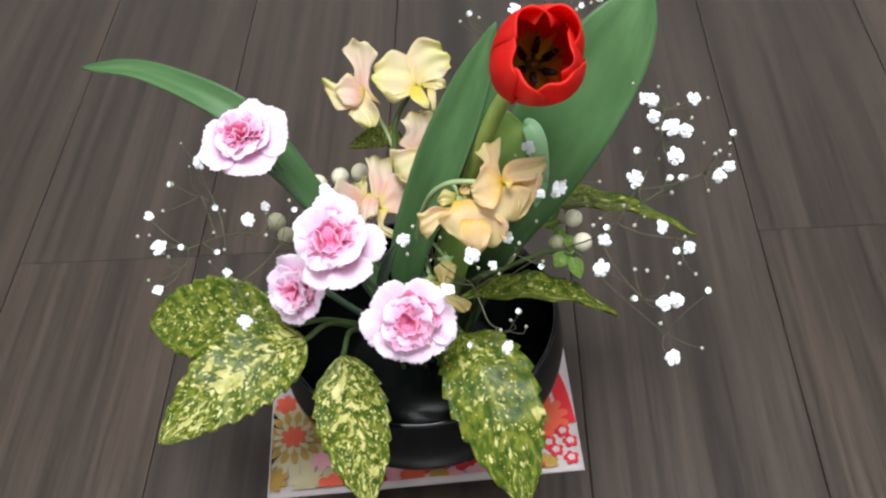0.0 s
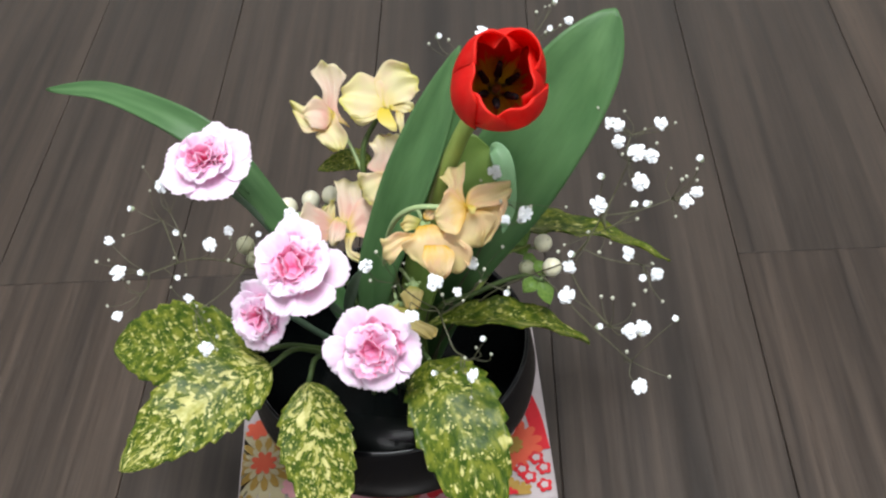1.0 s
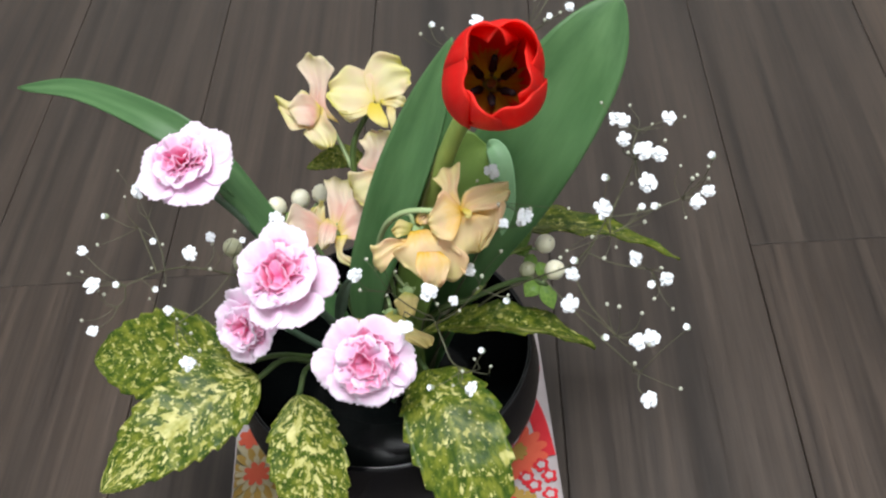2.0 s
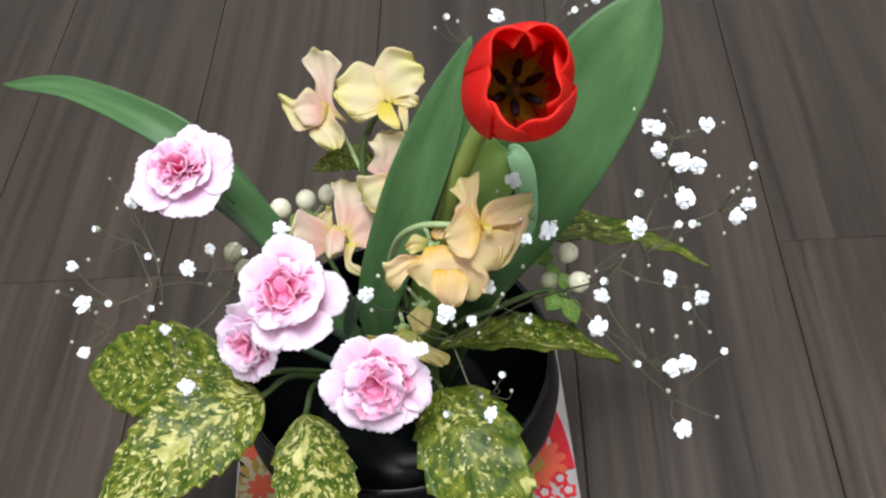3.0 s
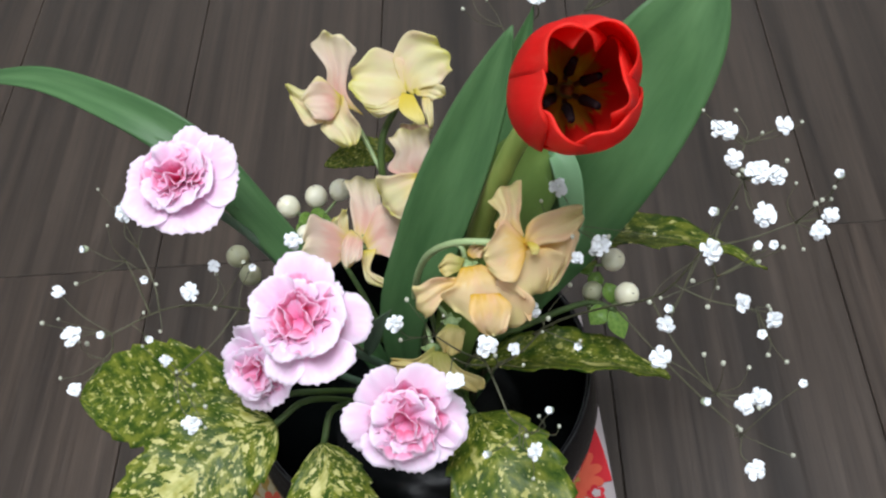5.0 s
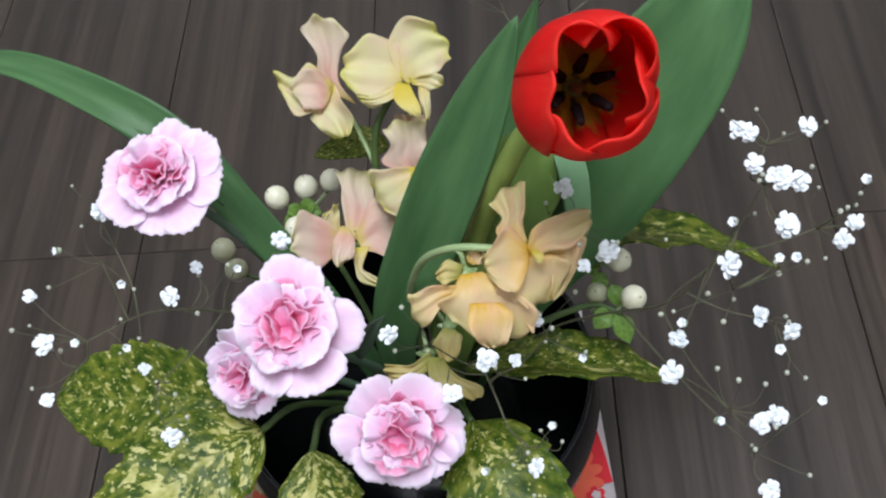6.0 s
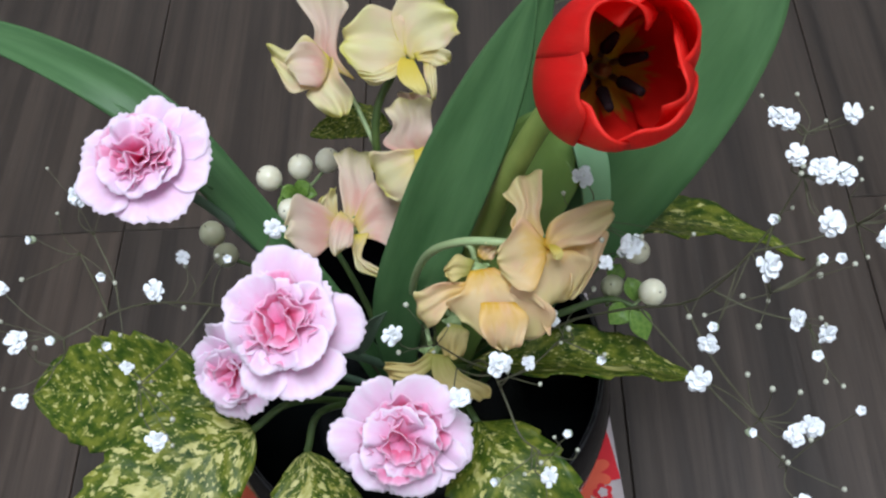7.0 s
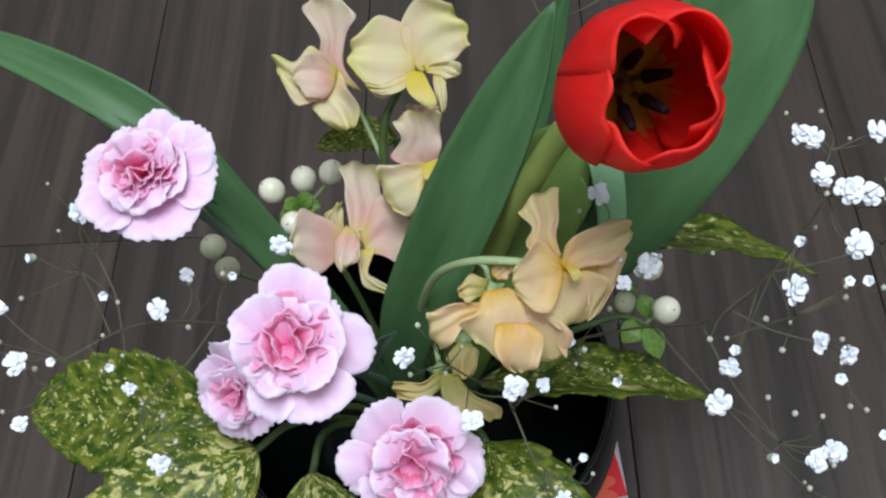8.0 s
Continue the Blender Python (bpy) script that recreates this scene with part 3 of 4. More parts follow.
printed("red_blossom", -0.055, -0.050, 0.010, 7, M_RED, 0.6, 0.0005)
printed("red_blossom", -0.090, -0.005, 0.012, 7, M_RED, 0.6)
printed("gold_blossom", -0.070, -0.022, 0.010, 9, M_GOLD, 0.5)
printed("gold_blossom", -0.098, -0.092, 0.010, 8, M_GOLD, 0.4)
printed("cream_blossom", -0.075, -0.096, 0.013, 11, M_CREAM, 0.4)
printed("red_blossom", -0.092, -0.032, 0.008, 6, M_CORAL, 0.5)
printed("pink_blossom", -0.066, -0.080, 0.008, 6, M_PINK, 0.5)

# ---- bowl ----
POT = Vector((-0.0120, 0.487, MAT_H + 0.0012))
bowl = thing("ikebana_bowl", "round glossy black ceramic flower bowl filled with water", "bowl")
bowl.location = POT
_prof = [(0.0, 0.003), (0.044, 0.003), (0.046, 0.0), (0.0505, 0.0), (0.0525, 0.003), (0.0585, 0.010), (0.0650, 0.020), (0.0718, 0.030), (0.0790, 0.041), (0.0845, 0.050), (0.0875, 0.060), (0.0885, 0.070),
         (0.0872, 0.082), (0.0858, 0.0895), (0.0850, 0.0925), (0.0840, 0.0942), (0.0828, 0.0940), (0.0818, 0.0918), (0.0822, 0.08), (0.0825, 0.066), (0.0780, 0.050), (0.069, 0.035), (0.055, 0.016), (0.030, 0.010), (0.0, 0.0095)]
part("body", lathe(_prof, 96), M_GLAZE, bowl)
part("water", lathe([(0.0, 0.060), (0.03, 0.060), (0.0805, 0.060), (0.0798, 0.0585), (0.0, 0.0585)], 64), M_WATER, bowl, "still dark water")
_pins = lathe([(0.0, 0.0105), (0.032, 0.0105), (0.033, 0.014), (0.032, 0.020), (0.0, 0.020)], 40)
part("pin_holder", _pins, M_METAL, bowl, "lead flower pin holder under water")
ROOT = Vector((-0.008, 0.484, 0.022))


def root(k):
    a = 2.4 * k
    r = 0.004 + 0.0028 * (k % 8)
    return ROOT + Vector((math.cos(a) * r, math.sin(a) * r, 0))


# ---- tulip ----
tulip = thing("tulip", "open red tulip with dark anthers and broad blue-green leaves", "tulip")
TF = Vector((0.07, -0.74, 0.67)).normalized()
TB = Vector((0.0600, 0.4700, 0.2943))
TULIP_CUP = [(0.0030, 0.0), (0.0138, 0.0055), (0.0202, 0.0160), (0.0212, 0.0270), (0.0184, 0.0390), (0.0135, 0.0485), (0.0098, 0.0545)]
# the two petals at the back stand more upright
for th, high, seed, lean in ((172, 0.93, 40, 0.0), (52, 0.97, 41, 0.0), (292, 0.86, 42, 0.0)):
    part("petal", cup_petal(TB, TF, th, 66, TULIP_CUP, high, seed, lean, 1.0 if 40 < th < 120 else 0.15), M_TULIP, tulip)
for th, high, seed, lean in ((106, 1.0, 50, 0.04), (352, 0.92, 51, 0.08), (232, 0.84, 52, 0.09)):
    part("petal", cup_petal(TB + TF * 0.0012, TF, th, 58, TULIP_CUP, high, seed, lean, 1.0 if 40 < th < 120 else 0.15), M_TULIP, tulip)
TX, TY, _ = facing(TF)
for k in range(6):
    a = radians(20 + 60 * k)
    d = TX * math.cos(a) + TY * math.sin(a)
    p0, p1, p2 = TB + d * 0.004 + TF * 0.002, TB + d * 0.0062 + TF * 0.010, TB + d * 0.0098 + TF * 0.023
    st = part("stamen", tube([p0, p0.lerp(p1, 0.5) + d * 0.0006, p1], 0.0010, 0.0007, 5), M_PISTIL, tulip)
    part("anther", tube([p1, p1.lerp(p2, 0.3), p1.lerp(p2, 0.7), p2], 0.0020, 0.0013, 8), M_ANTHER, st, "dark purple-black anther")
part("pistil", tube([TB, TB + TF * 0.008, TB + TF * 0.012, TB + TF * 0.013], 0.0018, 0.0018, 8), M_PISTIL, tulip)
part("stem", tube([root(0), Vector((0.003, 0.477, 0.13)), Vector((0.022, 0.476, 0.205)), Vector((0.0416, 0.4738, 0.264)), TB - TF * 0.010, TB + TF * 0.001], 0.0045, 0.0040, 30, 12), M_STEM_TULIP, tulip)
part("leaf", blade([(0.000, 0.486, 0.05), (0.026, 0.484, 0.155), (0.068, 0.492, 0.225), (0.1015, 0.507, 0.274), (0.1215, 0.522, 0.3015)], 0.0258, (-0.15, -0.80, 0.60), 0.52, 0.16, 0.0022, 1.8, tip=0.62, base=0.3, seed=2, nv=44, nu=17, thick=0.0009), M_TULIP_LEAF, tulip, "broad blue-green leaf")
part("leaf", blade([(-0.014, 0.474, 0.05), (-0.013, 0.469, 0.155), (0.006, 0.474, 0.215), (0.028, 0.487, 0.265), (0.0435, 0.498, 0.301)], 0.0138, (-0.35, -0.75, 0.55), 0.52, 0.30, 0.0012, 1.5, tip=0.75, base=0.4, seed=3, thick=0.0009), M_TULIP_LEAF, tulip, "upright blue-green leaf")
part("leaf", blade([(0.004, 0.474, 0.05), (0.010, 0.467, 0.150), (0.030, 0.478, 0.205), (0.046, 0.494, 0.229), (0.056, 0.497, 0.236)], 0.0165, (-0.2, -0.75, 0.6), 0.66, 0.30, 0.0, tip=0.55, base=0.5, seed=4, thick=0.0009), M_LEAF_INNER, tulip, "leaf with its tip rolled over")
part("leaf_tip", blade([(0.0555, 0.4968, 0.2362), (0.0590, 0.4940, 0.2375), (0.0620, 0.486, 0.232), (0.0630, 0.474, 0.216), (0.0600, 0.466, 0.204)], 0.0056, (0.25, -0.75, 0.6), 0.5, 0.25, 0.0, tip=0.7, base=0.15, seed=9, thick=0.0009), M_LEAF_PALE, tulip, "rolled-over leaf tip showing its pale underside")
part("leaf", blade([(0.002, 0.490, 0.05), (0.022, 0.505, 0.17), (0.040, 0.528, 0.235), (0.0530, 0.5400, 0.2760)], 0.0085, (-0.2, -0.75, 0.6), 0.55, 0.3, 0.0, base=0.5, seed=5, thick=0.0008), M_TULIP_LEAF, tulip)

arch = thing("tulip_leaf", "long arching blue-green leaf that bends outwards over the bowl", "leaf")
part("leaf_blade", blade([(-0.018, 0.478, 0.05), (-0.036, 0.484, 0.135), (-0.0729, 0.504, 0.2039), (-0.0945, 0.5185, 0.2282), (-0.1190, 0.5315, 0.2406), (-0.1613, 0.5524, 0.2464), (-0.1995, 0.5632, 0.2426)], 0.0090, (0.10, -0.62, 0.78), 0.50, 0.22, 0.0009, 2.0, tip=0.62, base=0.5, seed=6, nv=60, thick=0.0009), M_TULIP_LEAF, arch)
part("folded_edge", blade([(-0.1400, 0.5365, 0.2395), (-0.1190, 0.5250, 0.2365), (-0.0960, 0.5125, 0.2255), (-0.0790, 0.5025, 0.2080)], 0.0024, (0.0, -0.45, 0.89), 0.5, 0.35, 0.0006, 2.0, tip=0.8, base=0.1, seed=8, thick=0.0008), M_TULIP_LEAF, arch, "edge of the leaf folded over")


# ---- carnations ----
def carnation(c, f, label, back, middle, heart, seed, stem_pts, tilt=6):
    """back, middle: angle, length in mm and half spread of each petal; heart: radius of the crumpled middle in mm."""
    ob = thing("carnation", label, "carnation", "carnations in the bowl")
    rnd = random.Random(seed)
    c, f = Vector(c), Vector(f).normalized()
    for k, (th, L, spread) in enumerate(back):
        part("petal", fan(c + f * 0.0007 * (k % 3), f, th, L / 970, spread + 3, tilt + 3 + rnd.uniform(-4, 7), rnd.uniform(-22, 2), 0.0013, rnd.uniform(0.7, 1.3), seed * 100 + k, 45, 14, 0.00040), M_CARN, ob)
    for k, (th, L, spread) in enumerate(middle):
        part("petal", fan(c + f * (0.0026 + 0.0007 * (k % 3)), f, th, L / 960, spread + 4, tilt + 25 + rnd.uniform(-5, 9), rnd.uniform(-36, -4), 0.0020, rnd.uniform(0.8, 1.4), seed * 100 + 30 + k, 37, 12, 0.00028), M_CARN, ob)
    X, Y, F = facing(f)
    n = 22
    for k in range(n):
        q = (k + 0.5) / n
        a = 2.4 * k + rnd.uniform(-0.3, 0.3)
        off = (X * math.cos(a) + Y * math.sin(a)) * heart * 0.00086 * q ** 0.55
        part("petal", fan(c + off + f * 0.0015, f, math.degrees(a) + rnd.uniform(-35, 35), (0.0116 - 0.0022 * q) * rnd.uniform(0.85, 1.12), rnd.uniform(42, 64), 86 - 34 * q + rnd.uniform(-9, 9), rnd.uniform(-46, 8), rnd.uniform(0.0013, 0.0021), rnd.uniform(1.2, 2.2), seed * 100 + 60 + k, 25, 9, 0.00022, 0.0002, 0.12), M_CARN_IN, ob)
    part("calyx", tube([c - f * 0.020, c - f * 0.012, c + f * 0.001], 0.0036, 0.0052, 8, 12), M_STEM_BLUE, ob, "green calyx")
    st = part("stem", tube([c - f * 0.019] + [Vector(p) for p in stem_pts], 0.0018, 0.0019, 24, 8), M_STEM_BLUE, ob)
    return ob, st


carnation((-0.0923, 0.4853, 0.2460), (-0.05, -0.38, 0.92), "pale pink carnation with a rosy heart, high on its stem",
          [(75, 21.5, 30), (35, 24.5, 30), (0, 25.0, 30), (-42, 24.5, 32), (-85, 22.0, 32), (-130, 23.0, 32), (178, 20.5, 32), (138, 18.5, 32)],
          [(2, 16.5, 46), (-62, 16.0, 40), (-122, 14.5, 38), (178, 13.0, 38), (108, 13.5, 38), (55, 15.5, 38)], 9.5, 11, [(-0.072, 0.496, 0.190), (-0.040, 0.488, 0.12), root(1)])
_cb, _st = carnation((-0.0457, 0.4373, 0.2138), (0.02, -0.50, 0.86), "pale pink carnation with a deep pink ruffled heart",
                     [(80, 25.0, 36), (-3, 26.5, 27), (-66, 27.2, 33), (-112, 24.5, 24), (40, 19.0, 30), (128, 19.5, 34)],
                     [(16, 19.5, 40), (-42, 20.0, 30), (133, 20.0, 34), (180, 18.5, 38), (-128, 18.0, 32), (-88, 16.5, 32), (92, 16.0, 40)], 12, 12, [(-0.034, 0.455, 0.165), (-0.018, 0.478, 0.10), root(2)])
part("leaf", blade([(-0.030, 0.462, 0.150), (-0.020, 0.452, 0.185), (-0.0115, 0.446, 0.205)], 0.0032, (0.1, -0.6, 0.8), 0.35, 0.4, seed=1), M_STEM_BLUE, _st)
carnation((-0.0078, 0.4105, 0.1810), (0.02, -0.66, 0.75), "pale pink carnation with a deep pink heart above the rim",
          [(131, 23.0, 32), (55, 22.0, 42), (-5, 24.0, 34), (188, 25.2, 27), (-126, 22.0, 36), (-78, 21.0, 34), (-38, 22.5, 30)],
          [(12, 15.0, 40), (82, 13.5, 42), (152, 14.5, 40), (214, 16.0, 38), (284, 15.0, 42)], 11, 13, [(-0.008, 0.440, 0.140), (-0.008, 0.470, 0.08), root(3)])
carnation((-0.0705, 0.4470, 0.1690), (-0.30, -0.70, 0.62), "smaller pink carnation turned outwards, half hidden behind another",
          [(105, 22.0, 36), (150, 18.0, 32), (188, 16.5, 32), (-130, 17.5, 36), (-82, 18.5, 40), (-35, 17.5, 36), (30, 18.0, 36)],
          [(95, 14.0, 40), (170, 13.0, 40), (-110, 13.5, 48), (-45, 13.0, 44), (20, 13.0, 40)], 7, 14, [(-0.052, 0.466, 0.135), (-0.025, 0.480, 0.08), root(4)], 24)


# ---- sweet peas ----
PEA_AXES = (Vector((0.9982, -0.0107, -0.0596)), Vector((0.0435, 0.8106, 0.5840)), Vector((0.0421, -0.5856, 0.8095)))


def floret(parent, c, petals, seed):
    """petals: material and stations of each lobe, the hindmost first."""
    c, f = Vector(c), PEA_AXES[2]
    hub = part("blossom", tube([c - f * 0.009, c - f * 0.005, c - f * 0.0016], 0.0014, 0.0030, 6, 8), M_CALYX, parent, "green calyx with frilled petals")
    for k in range(5):
        part("sepal", petal(c - f * 0.004, f, 72 * k + 20, 0.0062, 0.0016, 25, 30, 0.4, 0, 1, 1.3, 0.4, 0, k, 7, 6, 0.0003), M_CALYX, hub)
    for k, (m, stations) in enumerate(petals):
        part("keel" if m is M_KEEL else "petal", lobe(c, PEA_AXES, stations, seed * 20 + k, 0.0004 if m is M_KEEL else 0.0022), m, hub)
    return hub


P2 = (-0.0031, 0.5445, 0.2306)
P2_PETALS = [
    (M_PEA, [(-0.6, 2.9, -0.6, -1.7, 0), (-2.3, 16.0, -6.9, -8.6, 2), (-12.6, 18.2, -15.5, -10.3, 5), (-22.0, 11.5, -22.7, -2.9, 7)]),
    (M_PEA, [(-2.3, 2.3, 1.7, -1.1, 0), (-6.3, 16.4, 7.4, 1.1, 2), (0.6, 24.2, 14.9, 4.0, 5), (12.0, 22.3, 19.2, 6.9, 8)]),
    (M_PEA, [(2.3, 1.1, 4.0, -1.7, 1), (10.3, 3.4, 8.6, -2.9, 3), (16.0, 0.3, 10.5, -4.6, 6), (16.6, -1.7, 14.9, -3.6, 5)]),
    (M_PEA, [(6.3, -1.5, 9.4, -0.8, 1), (6.4, -7.4, 11.0, -5.2, 4), (8.4, -13.2, 11.2, -12.9, 6), (9.4, -17.3, 10.5, -16.8, 6)]),
    (M_PEA, [(-2.3, -1.5, 1.1, -2.3, 2), (-8.0, -4.2, -4.6, -8.8, 6), (-13.2, -6.9, -11.5, -10.7, 8), (-18.3, -6.3, -15.8, -10.2, 9)]),
    (M_KEEL, [(-2.5, -0.8, 2.3, -1.7, 3), (-3.7, -8.0, 5.5, -7.4, 7), (-1.1, -11.5, 7.3, -13.5, 9), (4.0, -15.2, 7.4, -15.5, 8)]),
]
P1 = (-0.0365, 0.5574, 0.2184)
P1_PETALS = [
    (M_PEA_PINK, [(0.0, -2.4, 11.4, -8.0, 0), (-5.0, 5.4, 3.8, 1.8, 1), (-4.8, 12.6, 5.3, 12.6, 3), (-11.7, 23.1, 9.0, 19.5, 6), (-8.1, 27.0, 5.3, 24.8, 8)]),
    (M_PEA, [(1.2, 1.2, 1.8, -3.6, 3), (-7.2, 8.0, -6.6, -13.2, 6), (-14.6, 3.6, -13.8, -13.2, 8), (-22.0, 5.4, -19.8, -3.2, 8)]),
    (M_PEA, [(1.8, 1.2, 1.8, -6.0, 2), (5.4, -6.0, -7.8, -13.8, 5), (10.1, -13.8, -4.2, -18.6, 6), (9.3, -21.2, 1.8, -22.6, 4)]),
    (M_PEA_PINK, [(1.4, -1.2, 0.7, -6.6, 5), (-4.2, 4.9, -3.0, -11.6, 9), (-10.8, 4.7, -8.9, -11.6, 11), (-14.9, -1.8, -11.7, -6.6, 11)]),
]
P3 = (0.0005, 0.5225, 0.1996)
P3_PETALS = [
    (M_PEA_PINK, [(-5.3, 13.6, 2.9, 13.6, -2), (-9.7, 22.8, 2.4, 23.0, -2), (-10.1, 24.2, -3.3, 23.7, -1)]),
    (M_PEA_PINK, [(-3.3, -2.0, 2.4, -1.2, 0), (-15.1, 3.4, 2.9, 5.3, 4), (-11.8, 10.6, 3.3, 12.4, 7), (-14.4, 17.1, 3.8, 18.5, 10)]),
    (M_PEA, [(-4.1, -5.3, 0.0, -5.3, -2), (-5.7, -12.4, -3.5, -11.2, -1), (-8.0, -16.6, -3.9, -13.8, 0)]),
    (M_PEA, [(-0.9, 1.8, -1.4, -3.2, 1), (-11.8, 0.8, -4.7, -11.2, 2), (-19.8, 0.8, -9.2, -18.8, 0), (-20.5, -5.3, -14.2, -16.4, -4)]),
    (M_KEEL, [(-3.5, 0.6, 2.4, 3.2, 4), (-3.1, -4.1, 3.1, -2.7, 7), (-0.5, -5.5, 2.1, -9.1, 7)]),
]
P4 = (-0.0295, 0.5078, 0.1729)
P4_PETALS = [
    (M_PEA_PINK, [(-4.9, 3.0, 2.4, -0.6, 0), (-6.1, 17.1, 8.8, 11.0, -4), (-8.3, 25.6, 7.1, 18.3, -9), (-9.3, 31.7, 6.8, 30.0, -14)]),
    (M_PEA_PINK, [(-0.6, 3.0, 2.4, -4.3, 1), (6.1, 17.1, 11.6, -6.3, 1), (14.0, 16.5, 16.8, -8.0, -2), (20.0, 10.4, 19.7, -0.6, -4)]),
    (M_PEA, [(-5.9, 3.0, -11.0, 2.4, 2), (-7.1, 12.2, -15.4, 5.9, 5), (-6.8, 15.8, -13.9, 10.5, 7)]),
    (M_PEA_PINK, [(-5.4, 3.0, -6.7, -4.3, 3), (-15.8, 11.0, -14.0, -11.5, 10), (-21.9, 12.2, -21.9, -9.3, 15), (-25.8, 3.0, -24.4, -5.5, 17)]),
    (M_PEA, [(-1.2, -3.0, 6.1, -2.2, 2), (-0.7, -9.8, 2.7, -11.6, 4), (1.8, -17.1, 7.1, -14.6, 5), (8.8, -20.2, 12.9, -18.3, 3)]),
    (M_PEA_PINK, [(-5.5, 6.7, -2.2, 4.3, 4), (-9.3, 0.0, 0.5, -1.2, 8), (-9.8, -6.3, -0.7, -7.3, 10), (-7.8, -11.7, -3.7, -8.0, 9)]),
]
P5 = (0.0436, 0.4409, 0.2452)
P5_PETALS = [
    (M_APRICOT, [(-3.1, -2.6, 0.7, -1.5, -1), (-10.9, 7.2, -1.9, 9.7, -3), (-9.5, 12.8, -1.7, 16.0, -5), (-13.4, 17.9, -0.5, 25.2, -8)]),
    (M_APRICOT, [(1.5, 0.0, 5.6, 0.7, -2), (5.6, -3.6, 18.1, 5.6, -3), (7.7, -10.7, 18.4, -1.0, -5), (6.4, -16.3, 11.1, -14.0, -7)]),
    (M_APRICOT, [(-2.0, 0.0, 3.6, -0.3, 0), (-8.7, -6.6, 10.2, -1.0, 1), (-10.7, -14.0, 13.3, -4.6, -1), (-4.6, -17.9, 8.7, -14.2, -4)]),
    (M_APRICOT, [(-0.3, 3.1, -0.3, -3.1, 1), (-7.7, 8.9, -4.6, -13.0, 3), (-12.8, 3.8, -8.9, -12.4, 1), (-15.4, -1.0, -13.8, -7.9, -3)]),
    (M_APRICOT, [(-1.3, 1.5, 1.5, -1.0, 2), (1.5, 8.7, 5.6, 0.3, 3), (11.8, 14.4, 14.0, 1.9, -1), (20.1, 15.4, 21.0, 7.7, -5)]),
    (M_KEEL, [(0.1, 1.5, 2.1, 1.3, 5), (0.7, -1.0, 4.2, -0.5, 8), (1.5, -2.8, 3.6, -3.2, 7)]),
]
P6 = (0.0209, 0.4394, 0.2373)
P6_PETALS = [
    (M_APRICOT, [(0.5, 4.7, 2.8, 3.3, -3), (1.4, 8.3, 5.7, 4.0, -2), (4.7, 8.8, 7.1, 6.3, -1)]),
    (M_APRICOT, [(14.1, -6.3, 18.2, -10.4, 0), (18.2, -8.3, 22.6, -20.0, 1), (22.4, -11.5, 23.9, -16.7, 1)]),
    (M_PEA_OLD, [(-0.5, 3.1, -2.6, -1.6, 0), (-5.7, 5.2, -7.6, -3.3, 3), (-10.1, 1.3, -9.3, -1.7, 3)]),
    (M_APRICOT, [(-1.6, -3.6, -3.4, -7.5, 0), (-9.7, -3.5, -7.6, -10.6, 1), (-15.9, -5.6, -12.0, -15.8, 1), (-19.5, -6.3, -15.5, -19.0, -2)]),
    (M_APRICOT, [(-1.6, 0.0, 5.7, 1.0, 0), (-4.9, -6.3, 14.6, -4.0, 3), (-8.6, -10.4, 23.6, -11.5, 3), (-5.5, -16.9, 22.4, -20.0, -1)]),
    (M_APRICOT, [(1.0, -9.9, 12.5, -9.9, 3), (1.4, -17.7, 16.4, -15.8, 4), (3.6, -22.9, 14.5, -22.9, 2), (8.0, -25.6, 11.6, -25.2, -3)]),
]
P7 = (0.0102, 0.4595, 0.1744)
P7_PETALS = [
    (M_PEA_OLD, [(-1.6, -0.2, 3.1, -1.2, 0), (-5.9, -4.9, 5.8, -4.9, 2), (-4.1, -11.6, 3.1, -12.8, 1)]),
]
P8 = (0.0011, 0.4506, 0.1684)
P8_PETALS = [
    (M_PEA_OLD, [(1.2, 1.5, 1.2, -5.2, 0), (-7.8, -3.9, -5.5, -10.1, 3), (-17.0, -3.0, -15.4, -10.1, 2)]),
    (M_PEA_OLD, [(0.4, -0.6, 6.2, -1.2, 0), (0.6, -9.9, 12.9, -8.6, 3), (6.8, -13.8, 22.3, -12.6, 5), (15.7, -18.0, 21.8, -16.0, 3)]),
]

pea_a = thing("sweet_pea", "cream and blush sweet pea stem with four frilled blossoms", "sweet pea", "sweet peas in the bowl")
for _k, (_p, _l) in enumerate(((P1, P1_PETALS), (P2, P2_PETALS), (P3, P3_PETALS), (P4, P4_PETALS))):
    floret(pea_a, _p, _l, 1 + _k)
part("stem", tube([root(5), Vector((-0.012, 0.505, 0.12)), Vector((-0.0185, 0.530, 0.200)), Vector((-0.010, 0.546, 0.220)), Vector(P2) - PEA_AXES[2] * 0.007], 0.0019, 0.0014, 24), M_STEM, pea_a)
for _p, _q in ((P1, (-0.018, 0.528, 0.195)), (P3, (-0.0150, 0.520, 0.175)), (P4, (-0.0135, 0.512, 0.148))):
    _e = Vector(_p) - PEA_AXES[2] * 0.007
    part("flower_stalk", tube([Vector(_q), Vector(_q).lerp(_e, 0.5) + Vector((0, 0.002, 0.003)), _e], 0.0010, 0.0009, 8), M_STEM_PALE, pea_a)

pea_b = thing("sweet_pea", "apricot sweet pea stem with drooping frilled blossoms", "sweet pea", "sweet peas in the bowl")
for _k, (_p, _l) in enumerate(((P5, P5_PETALS), (P6, P6_PETALS), (P7, P7_PETALS), (P8, P8_PETALS))):
    floret(pea_b, _p, _l, 5 + _k)
